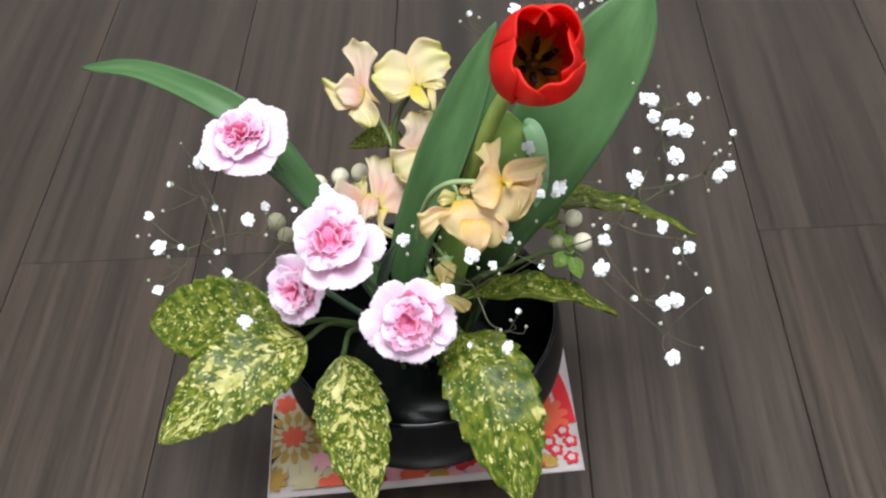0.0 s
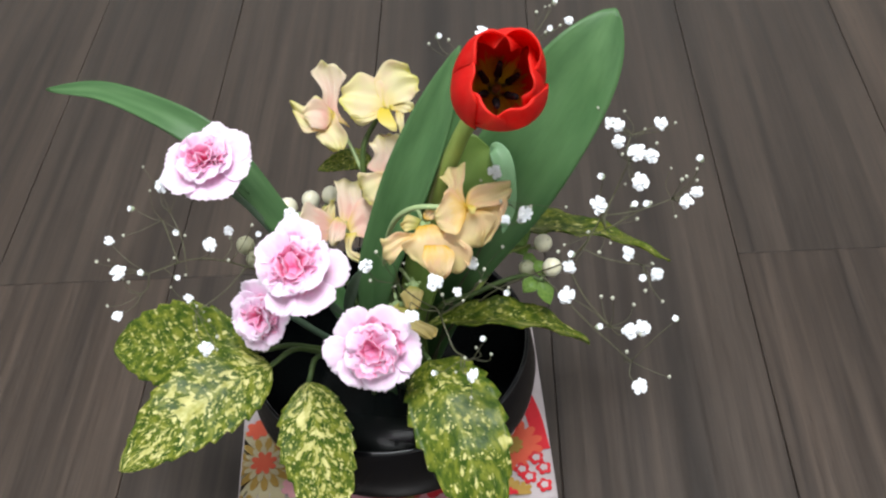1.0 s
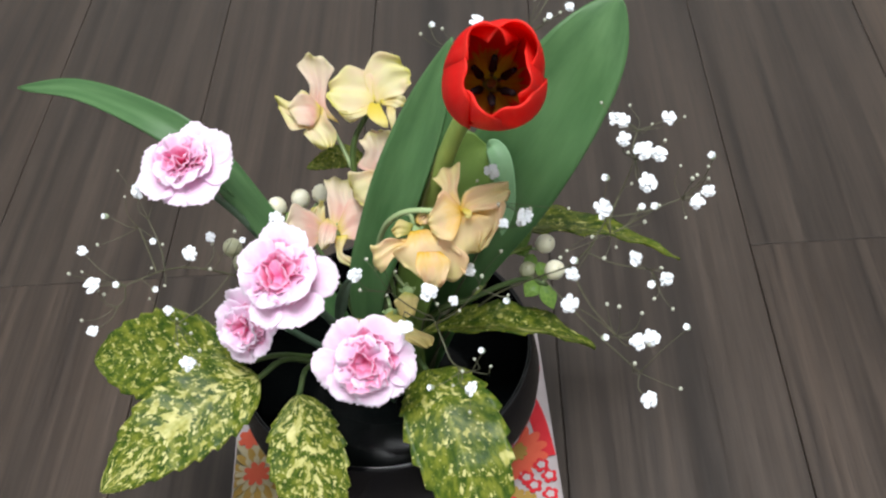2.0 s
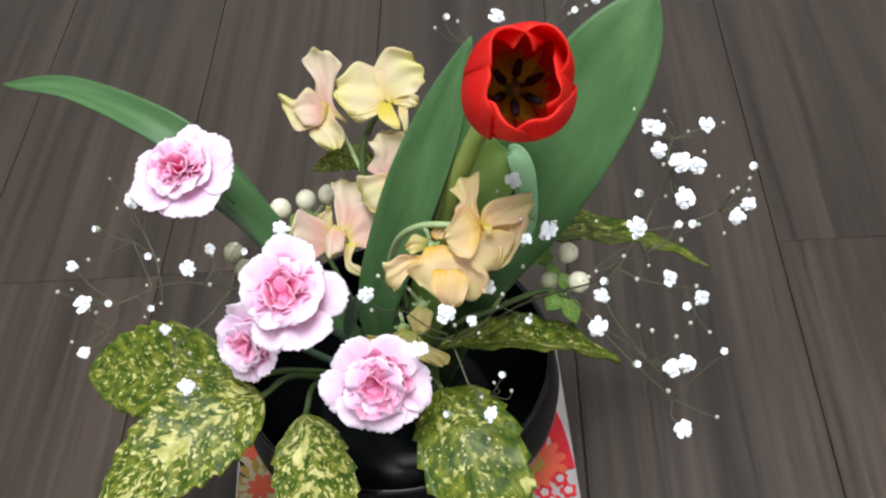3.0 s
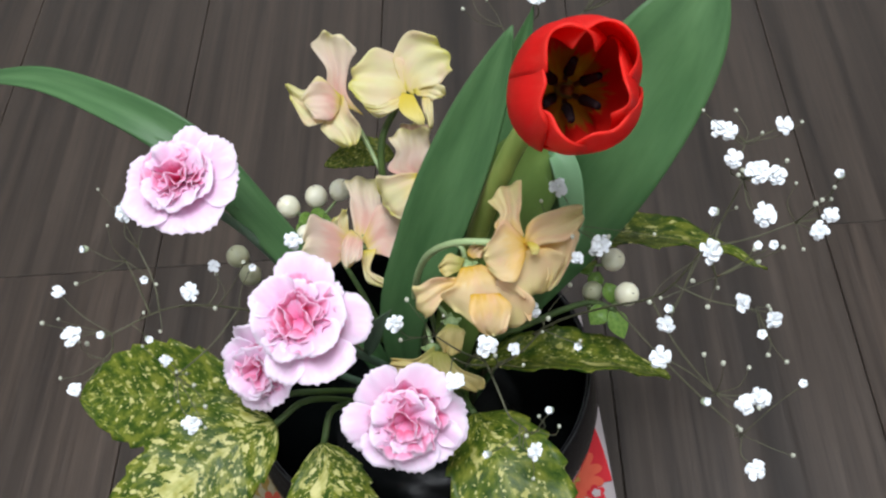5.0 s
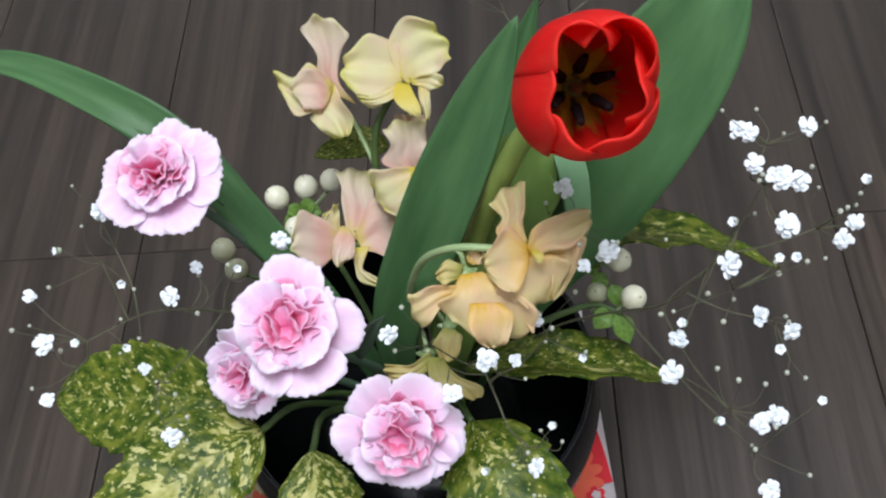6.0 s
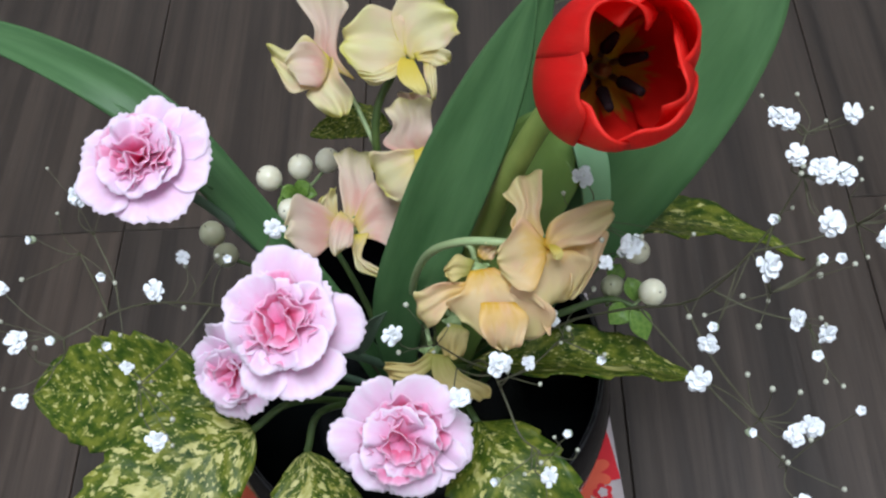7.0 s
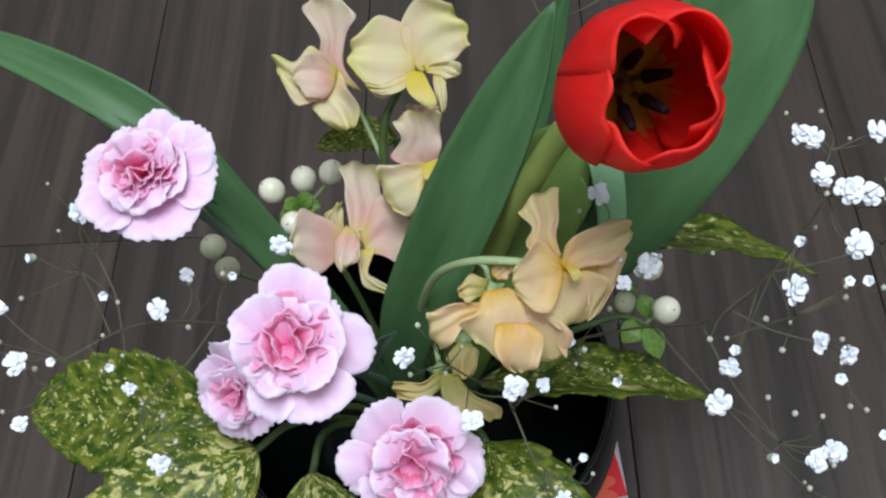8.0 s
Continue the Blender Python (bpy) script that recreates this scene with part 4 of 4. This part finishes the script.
part("stem", tube([root(6), Vector((-0.004, 0.478, 0.11)), Vector((-0.0059, 0.4716, 0.1702)), Vector((0.0022, 0.4590, 0.2170)), Vector((0.0151, 0.4490, 0.2400)), Vector((0.0314, 0.4450, 0.2440)), Vector(P5) - PEA_AXES[2] * 0.007], 0.0017, 0.0013, 30), M_STEM_PALE, pea_b)
for _p, _q in ((P6, (0.0170, 0.4485, 0.2410)), (P7, (-0.0040, 0.468, 0.185)), (P8, (-0.0055, 0.473, 0.160))):
    _e = Vector(_p) - PEA_AXES[2] * 0.007
    part("flower_stalk", tube([Vector(_q), Vector(_q).lerp(_e, 0.5) + Vector((0.001, 0, 0.004)), _e], 0.0011, 0.0009, 8), M_STEM_PALE, pea_b)


# ---- spotted laurel ----
def aucuba(label, pts, half, normal, seed, stalk_pts, m=M_AUCUBA, tip=0.72, **kw):
    ob = thing("spotted_laurel_leaf", label, "leaf", "spotted laurel leaves round the bowl")
    part("leaf_blade", blade(pts, half, normal, teeth=9, tooth=0.13, seed=seed, nv=66, nu=15, base=0.05, tip=tip, thick=0.0007, **kw), m, ob)
    part("leaf_stalk", tube(stalk_pts, 0.0015, 0.0014, 16), M_STEM, ob)
    return ob


aucuba("green laurel leaf splashed with yellow, cupped and overhanging the rim", [(-0.080, 0.449, 0.137), (-0.110, 0.4535, 0.1400), (-0.140, 0.4560, 0.1370), (-0.1670, 0.4590, 0.1330)], 0.0245, (-0.05, -0.50, 0.86), 21, [(-0.080, 0.449, 0.137), (-0.058, 0.456, 0.132), (-0.03, 0.474, 0.09), root(7)], belly=0.52, cup=0.22, wave=0.0012, waves=2)
aucuba("large laurel leaf densely speckled with cream, hanging over the rim", [(-0.0715, 0.4352, 0.1402), (-0.0940, 0.4180, 0.1445), (-0.1210, 0.3990, 0.1380), (-0.1485, 0.3800, 0.1240)], 0.0240, (-0.15, -0.55, 0.82), 22, [(-0.0715, 0.4352, 0.1402), (-0.055, 0.447, 0.140), (-0.03, 0.470, 0.09), root(8)], M_AUCUBA_PALE, belly=0.42, cup=0.10, wave=0.0008, waves=3)
aucuba("laurel leaf with cream splashes along the midrib, hanging down the bowl", [(-0.0505, 0.4280, 0.1335), (-0.0470, 0.4080, 0.1250), (-0.0420, 0.3840, 0.1070), (-0.0375, 0.3600, 0.0860)], 0.0215, (-0.12, -0.68, 0.72), 23, [(-0.0505, 0.4280, 0.1335), (-0.045, 0.444, 0.137), (-0.028, 0.470, 0.09), root(9)], M_AUCUBA_PALE, belly=0.47, cup=0.16, wave=0.0008)
aucuba("long laurel leaf splashed with yellow, hanging down over the mat", [(0.0170, 0.4350, 0.1400), (0.0270, 0.4100, 0.1420), (0.0385, 0.3780, 0.1260), (0.0480, 0.3490, 0.0990)], 0.0250, (0.20, -0.62, 0.76), 24, [(0.0170, 0.4350, 0.1400), (0.010, 0.450, 0.132), (0.0, 0.474, 0.08), root(10)], belly=0.47, cup=0.18, wave=0.0012)
aucuba("narrow-looking laurel leaf folded along its midrib, reaching past the rim", [(0.0160, 0.4590, 0.1425), (0.0460, 0.4565, 0.1475), (0.0770, 0.4580, 0.1400), (0.1065, 0.4605, 0.1190)], 0.0140, (0.15, 0.25, 0.95), 25, [(0.0160, 0.4590, 0.1425), (0.006, 0.468, 0.12), root(11)], belly=0.45, cup=0.45, wave=0.0012)
aucuba("laurel leaf reaching out behind the berries, finely spotted", [(0.0600, 0.5060, 0.1680), (0.0880, 0.5140, 0.1600), (0.1240, 0.5165, 0.1485), (0.1580, 0.5090, 0.1345)], 0.0200, (0.05, 0.38, 0.92), 26, [(0.0600, 0.5060, 0.1680), (0.03, 0.497, 0.13), root(12)], tip=1.25, belly=0.36, cup=0.25, wave=0.0012)
aucuba("small laurel leaf at the back, finely spotted", [(-0.0150, 0.5510, 0.1850), (-0.0300, 0.5520, 0.1870), (-0.0490, 0.5500, 0.1830)], 0.0080, (0.0, -0.25, 0.97), 27, [(-0.0150, 0.5510, 0.1850), (-0.010, 0.525, 0.14), root(13)], belly=0.45, cup=0.3)


# ---- berries ----
def berry_mesh(r):
    prof = [(0.0, -1.0), (0.30, -0.95), (0.62, -0.77), (0.88, -0.45), (1.0, -0.02), (0.93, 0.38), (0.72, 0.70), (0.42, 0.91), (0.16, 0.985), (0.06, 0.97), (0.0, 0.955)]
    return lathe([(a * r, b * r * 1.06) for a, b in prof], 24)


def berry(parent, c, axis, r, m, joint):
    c, axis = Vector(c), Vector(axis).normalized()
    bm = berry_mesh(r)
    rot = axis.to_track_quat("Z", "Y").to_matrix().to_4x4()
    bmesh.ops.transform(bm, matrix=Matrix.Translation(c) @ rot, verts=bm.verts)
    ob = part("berry", bm, m, parent)
    tip = tube([c + axis * r * 0.98, c + axis * r * 1.16], 0.0004, 0.00015, 3, 6)
    part("berry_tip", tip, M_ANTHER, ob)
    foot = c - axis * r * 0.98
    part("berry_stalk", tube([Vector(joint), Vector(joint).lerp(foot, 0.6) + Vector((0, 0, -0.001)), foot], 0.0007, 0.0008, 8, 6), M_STEM_PALE, ob)
    for k in range(4):
        part("sepal", petal(foot - axis * 0.0002, axis, 90 * k + 20, r * 0.95, r * 0.5, 30, 40, 0.3, 0, 1, 1.4, 0.6, 0, k, 7, 6, 0.0003), M_SMALL_LEAF, ob)


hyp_r = thing("snowberry_sprig", "sprig with round cream berries and small bright green leaves", "berry sprig", "berry sprigs in the bowl")
H3, H4 = Vector((0.0686, 0.4750, 0.1620)), Vector((0.0610, 0.4850, 0.1700))
part("stem", tube([root(14), Vector((0.0168, 0.4680, 0.1400)), Vector((0.0430, 0.4710, 0.1540)), H3, Vector((0.082, 0.470, 0.162))], 0.0021, 0.0011, 24), M_STEM, hyp_r)
part("branch", tube([Vector((0.0430, 0.4710, 0.1540)), Vector((0.053, 0.479, 0.164)), H4, Vector((0.0750, 0.4930, 0.1680))], 0.0012, 0.0009, 14), M_STEM_TULIP, hyp_r)
berry(hyp_r, (0.0822, 0.4908, 0.1714), (0.5, -0.35, 0.8), 0.0052, M_BERRY, (0.0745, 0.4925, 0.1665))
berry(hyp_r, (0.0860, 0.4708, 0.1722), (0.4, -0.5, 0.75), 0.0053, M_BERRY, (0.0790, 0.4710, 0.1620))
berry(hyp_r, (0.0725, 0.4815, 0.1615), (-0.2, -0.4, 0.85), 0.0047, M_BERRY_GREEN, (0.0700, 0.4760, 0.1560))
for _b, _t, _w in (((0.0700, 0.490, 0.167), (0.0720, 0.503, 0.180), 0.0042), ((0.0745, 0.492, 0.167), (0.066, 0.4895, 0.1665), 0.0042), ((0.0760, 0.4895, 0.165), (0.0725, 0.483, 0.160), 0.0036),
                   ((0.079, 0.471, 0.162), (0.0845, 0.4615, 0.152), 0.0046), ((0.078, 0.472, 0.161), (0.0700, 0.466, 0.158), 0.0046), ((0.081, 0.473, 0.162), (0.0780, 0.481, 0.168), 0.0036)):
    _b, _t = Vector(_b), Vector(_t)
    part("leaf", blade([_b, _b.lerp(_t, 0.5) + Vector((0, 0, 0.0015)), _t], _w, (0.1, -0.5, 0.85), 0.5, 0.3, nv=16, nu=9, seed=3), M_SMALL_LEAF, hyp_r)

hyp_l = thing("snowberry_sprig", "sprig with cream and greenish berries behind the carnations", "berry sprig", "berry sprigs in the bowl")
HL = Vector((-0.0625, 0.5540, 0.1370))
part("stem", tube([root(15), Vector((-0.030, 0.510, 0.09)), Vector((-0.050, 0.540, 0.125)), HL], 0.0018, 0.0010, 20), M_STEM, hyp_l)
part("branch", tube([Vector((-0.030, 0.510, 0.09)), Vector((-0.070, 0.522, 0.118)), Vector((-0.0955, 0.529, 0.1280))], 0.0012, 0.0008, 14), M_STEM, hyp_l)
berry(hyp_l, (-0.0600, 0.5625, 0.1480), (-0.1, 0.3, 0.9), 0.0058, M_BERRY, HL)
berry(hyp_l, (-0.0735, 0.5560, 0.1490), (-0.6, 0.0, 0.8), 0.0058, M_BERRY, HL)
berry(hyp_l, (-0.0474, 0.5638, 0.1502), (0.4, 0.2, 0.9), 0.0056, M_BERRY, HL)
berry(hyp_l, (-0.0650, 0.5450, 0.1390), (-0.3, -0.6, 0.7), 0.0056, M_BERRY, HL - Vector((0, 0.002, 0.002)))
berry(hyp_l, (-0.0998, 0.5347, 0.1377), (-0.3, 0.0, 0.9), 0.0058, M_BERRY_GREEN, (-0.0955, 0.529, 0.1280))
berry(hyp_l, (-0.0928, 0.5239, 0.1358), (0.0, -0.5, 0.8), 0.0056, M_BERRY_GREEN, (-0.0955, 0.529, 0.1280))
for _t, _w in (((-0.0560, 0.5560, 0.1440), 0.0040), ((-0.0690, 0.5500, 0.1440), 0.0040), ((-0.0530, 0.5530, 0.1395), 0.0036), ((-0.0720, 0.5480, 0.1350), 0.0036)):
    part("leaf", blade([HL, HL.lerp(Vector(_t), 0.5) + Vector((0, 0, 0.002)), Vector(_t)], _w, (0, -0.5, 0.85), 0.5, 0.3, nv=14, nu=9, seed=3), M_SMALL_LEAF, hyp_l)


# ---- baby's breath ----
def blossom_mesh(seed, r):
    """A double rosette: round outer petals, a ruffled middle."""
    rnd = random.Random(seed)
    bms = []
    for layer, (n, L, tilt, spread) in enumerate(((7, 1.0, 0, 27), (6, 0.80, 16, 30), (5, 0.52, 40, 40))):
        for k in range(n):
            bms.append(fan((0, 0, 0.0004 * layer), (0, 0, 1), 360 * k / n + 27 * layer + rnd.uniform(-12, 12), r * L * rnd.uniform(0.82, 1.12), spread * rnd.uniform(0.85, 1.15), tilt + rnd.uniform(-10, 12), rnd.uniform(-20, 20), 0.00022, 0.9, rnd.randint(0, 9999), 7, 5, 0.0, 0.00012))
    return link_mesh("blossom", merge(*bms), M_WHITE)


BLOSSOM = [blossom_mesh(k, 0.0042) for k in range(5)]
CUP = link_mesh("calyx", lathe([(0.0, -0.0030), (0.0007, -0.0026), (0.0012, -0.0012), (0.0016, 0.0)], 10), M_CALYX)
BUD = link_mesh("bud", lathe([(0.0, -0.0012), (0.0007, -0.0009), (0.0010, 0.0), (0.0008, 0.0007), (0.0, 0.0011)], 10), M_BUD)
OPENING = link_mesh("opening_bud", merge(lathe([(0.0, -0.0018), (0.0010, -0.0013), (0.0015, -0.0002), (0.0016, 0.0008)], 12), *[petal((0, 0, 0), (0, 0, 1), 72 * k, 0.0026, 0.0014, 62, -30, 0.5, 0, 1, 2, 0.6, 0, k, 5, 4, 0.00012) for k in range(6)]), M_WHITE)
CAMERA_SIDE = Vector((0.05, -0.6, 0.8))


def spray(label, trunk, nodes, large, buds, seed, tiny=0):
    """trunk: points of the main stem; nodes: forks; large: x, y, z, size; buds: x, y, z."""
    ob = thing("babys_breath", label, "baby's breath", "sprays of baby's breath")
    rnd = random.Random(seed)
    part("stem", tube([Vector(p) for p in trunk], 0.0007, 0.0003, 24, 6), M_TWIG, ob)
    line = spline(trunk, 30)
    forks = [Vector(n) for n in nodes]
    for n in forks:
        b = min(line[6:], key=lambda p: (p - n).length + max(0, p.z - n.z) * 2)
        if (b - n).length > 0.002:
            part("branch", tube([b, b.lerp(n, 0.5) + Vector((rnd.uniform(-0.002, 0.002), 0, -0.002)), n], 0.00042, 0.0003, 10, 5), M_TWIG, ob)
    forks += line[16:]

    def hang(p, lift, r):
        n = min(forks, key=lambda q: (q - p).length + max(0, q.z - p.z) * 1.5)
        mid = n.lerp(p, 0.55) + Vector((rnd.uniform(-0.003, 0.003), rnd.uniform(-0.002, 0.002), -0.002))
        part("twig", tube([n, mid, p - lift], r, r * 0.75, 8, 5), M_TWIG, ob)
        return n

    for k, (x, y, z, s) in enumerate(large):
        p = Vector((x, y, z))
        f = (CAMERA_SIDE + Vector((rnd.uniform(-0.55, 0.55), rnd.uniform(-0.4, 0.4), rnd.uniform(-0.3, 0.3)))).normalized()
        m = Matrix.Translation(p - f * 0.001) @ f.to_track_quat("Z", "Y").to_matrix().to_4x4() @ Matrix.Rotation(rnd.uniform(0, 6.28), 4, "Z") @ Matrix.Scale(s, 4)
        hang(p, f * 0.003 * s, 0.00026)
        b = shared("blossom", BLOSSOM[k % 5], ob, m)
        shared("calyx", CUP, b, Matrix.Identity(4))
    for x, y, z in buds:
        p = Vector((x, y, z))
        f = (CAMERA_SIDE + Vector((rnd.uniform(-0.6, 0.6), rnd.uniform(-0.4, 0.4), rnd.uniform(-0.3, 0.3)))).normalized()
        hang(p, f * 0.0016, 0.00022)
        shared("opening_bud", OPENING, ob, Matrix.Translation(p) @ f.to_track_quat("Z", "Y").to_matrix().to_4x4() @ Matrix.Scale(rnd.uniform(0.85, 1.15), 4))
    spots = [Vector(q[:3]) for q in large] + [Vector(q) for q in buds]
    for k in range(tiny):
        q = rnd.choice(spots)
        n = min(forks, key=lambda w: (w - q).length)
        p = q.lerp(n, rnd.uniform(-0.3, 0.6)) + Vector((rnd.gauss(0, 0.007), rnd.gauss(0, 0.007), rnd.gauss(0, 0.007)))
        hang(p, Vector((0, 0, 0.0008)), 0.00018)
        shared("bud", BUD, ob, Matrix.Translation(p) @ Matrix.Rotation(rnd.uniform(-0.6, 0.6), 4, "X") @ Matrix.Scale(rnd.uniform(0.6, 1.0), 4))
    return ob


spray("airy spray of white baby's breath spreading to one side", [root(16), (0.020, 0.474, 0.11), (0.050, 0.468, 0.155), (0.074, 0.460, 0.178), (0.096, 0.446, 0.205), (0.112, 0.445, 0.240), (0.122, 0.452, 0.262)],
      [(0.108, 0.418, 0.250), (0.110, 0.402, 0.200), (0.120, 0.393, 0.184), (0.144, 0.452, 0.236), (0.128, 0.428, 0.215), (0.124, 0.464, 0.268)],
      [(0.1242, 0.4448, 0.2735, 1.0), (0.1242, 0.4288, 0.2692, 1.0), (0.1047, 0.4153, 0.2680, 1.08), (0.0892, 0.4075, 0.2176, 1.0), (0.1230, 0.3797, 0.1817, 0.98), (0.1197, 0.4188, 0.2331, 0.85), (0.1357, 0.4275, 0.2078, 0.85),
       (0.1147, 0.4650, 0.2755, 0.85), (0.1175, 0.4630, 0.2752, 0.75), (0.1158, 0.4464, 0.2789, 0.85), (0.1390, 0.4691, 0.2705, 0.85), (0.1310, 0.4460, 0.2700, 0.9), (0.1482, 0.4392, 0.2457, 0.85), (0.1550, 0.4480, 0.2440, 0.75),
       (0.0909, 0.4105, 0.2333, 0.85), (0.1184, 0.3920, 0.2078, 0.9), (0.1245, 0.3960, 0.2050, 0.95)],
      [(0.1065, 0.4262, 0.2754), (0.1269, 0.4215, 0.2614), (0.1210, 0.4212, 0.2618), (0.1559, 0.4518, 0.2608), (0.0925, 0.4140, 0.2385), (0.1260, 0.4121, 0.2223), (0.1032, 0.3913, 0.2126), (0.1415, 0.4016, 0.2041)], 31, 34)
spray("fine spray of white baby's breath hanging over the bowl's mouth", [root(17), (0.008, 0.470, 0.11), (0.018, 0.448, 0.165), (0.024, 0.4330, 0.184), (0.029, 0.420, 0.182), (0.033, 0.4099, 0.1780), (0.039, 0.403, 0.1800)],
      [(0.0300, 0.421, 0.200), (0.043, 0.401, 0.181), (0.012, 0.428, 0.195), (0.048, 0.432, 0.205), (0.006, 0.432, 0.205)],
      [(0.0271, 0.4100, 0.2280, 0.98), (-0.0060, 0.4207, 0.2303, 0.85), (0.0134, 0.4138, 0.2003, 0.95), (0.0417, 0.3959, 0.1747, 0.85), (0.0441, 0.4344, 0.2150, 0.85), (0.0370, 0.4210, 0.2094, 0.6)],
      [(0.0614, 0.4253, 0.2023), (0.0488, 0.4021, 0.1945), (0.0242, 0.3912, 0.1830), (0.0035, 0.432, 0.224)], 32, 16)
spray("white baby's breath rising among the tulip leaves", [root(18), (0.026, 0.478, 0.13), (0.045, 0.468, 0.185), (0.056, 0.466, 0.215), (0.060, 0.465, 0.228)],
      [(0.058, 0.458, 0.216)], [(0.0578, 0.4730, 0.2415, 0.9), (0.0717, 0.4496, 0.2328, 0.98), (0.0620, 0.4380, 0.2412, 0.62)], [(0.0700, 0.452, 0.2260)], 33, 4)
spray("white baby's breath at the back, above the tulip", [root(19), (0.020, 0.510, 0.13), (0.040, 0.535, 0.21), (0.050, 0.545, 0.262)],
      [(0.040, 0.560, 0.25), (0.075, 0.560, 0.255)], [(0.0544, 0.5411, 0.2800, 0.9), (0.1009, 0.5644, 0.2685, 0.6)], [(0.0277, 0.5850, 0.2491), (0.0943, 0.5836, 0.2682), (0.0902, 0.5488, 0.2741)], 34, 8)
spray("airy spray of white baby's breath beside the pink carnations", [root(20), (-0.030, 0.478, 0.12), (-0.060, 0.468, 0.170), (-0.080, 0.456, 0.200), (-0.0993, 0.4461, 0.2150), (-0.1174, 0.4300, 0.2220)],
      [(-0.112, 0.455, 0.2350), (-0.122, 0.424, 0.214), (-0.098, 0.425, 0.198), (-0.112, 0.468, 0.228)],
      [(-0.1305, 0.4256, 0.2288, 1.0), (-0.0881, 0.4449, 0.2259, 0.9), (-0.0915, 0.4072, 0.1898, 0.95), (-0.1159, 0.4758, 0.2403, 0.95), (-0.0836, 0.4654, 0.2159, 0.66), (-0.1372, 0.4433, 0.2338, 0.6), (-0.1335, 0.4142, 0.2098, 0.68), (-0.1003, 0.4270, 0.2062, 0.6), (-0.0521, 0.4777, 0.2142, 0.9)],
      [(-0.1257, 0.4556, 0.2433), (-0.1026, 0.4265, 0.2220), (-0.1035, 0.4457, 0.2346), (-0.1196, 0.4269, 0.2258), (-0.0700, 0.4700, 0.2080)], 35, 22)

# ---- floor boards ----
BOARD, GAP, LENGTH = 0.1458, 0.0005, 1.82


def board_mesh(name, length):
    bm = box(0, BOARD - GAP, 0, length - GAP, -0.012, 0.0)
    bmesh.ops.bevel(bm, geom=[e for e in bm.edges if min(v.co.z for v in e.verts) > -0.001], offset=0.0005, segments=1, affect="EDGES")
    return link_mesh(name, bm, M_WOOD, False)


_boards = {}
_k0 = math.floor((WEST - 0.2365) / BOARD)
for k in range(_k0, 40):
    x0 = 0.2365 + k * BOARD
    if x0 > EAST - 0.02:
        break
    if k in (0, -3, -4):
        start = 0.645
    else:
        start = 0.645 + LENGTH * (0.53 if k in (-1, -2) else (0.24 + 0.37 * (k % 5)) % 1.0)
    y = start - LENGTH * 3
    while y < NORTH:
        a, b = max(y, SOUTH), min(y + LENGTH, NORTH)
        if b - a > 0.02 and x0 + BOARD > WEST:
            key = round(b - a, 4)
            if key not in _boards:
                _boards[key] = board_mesh("board", key)
            shared("board", _boards[key], floor, Matrix.Translation((x0, a, 0)))
        y += LENGTH
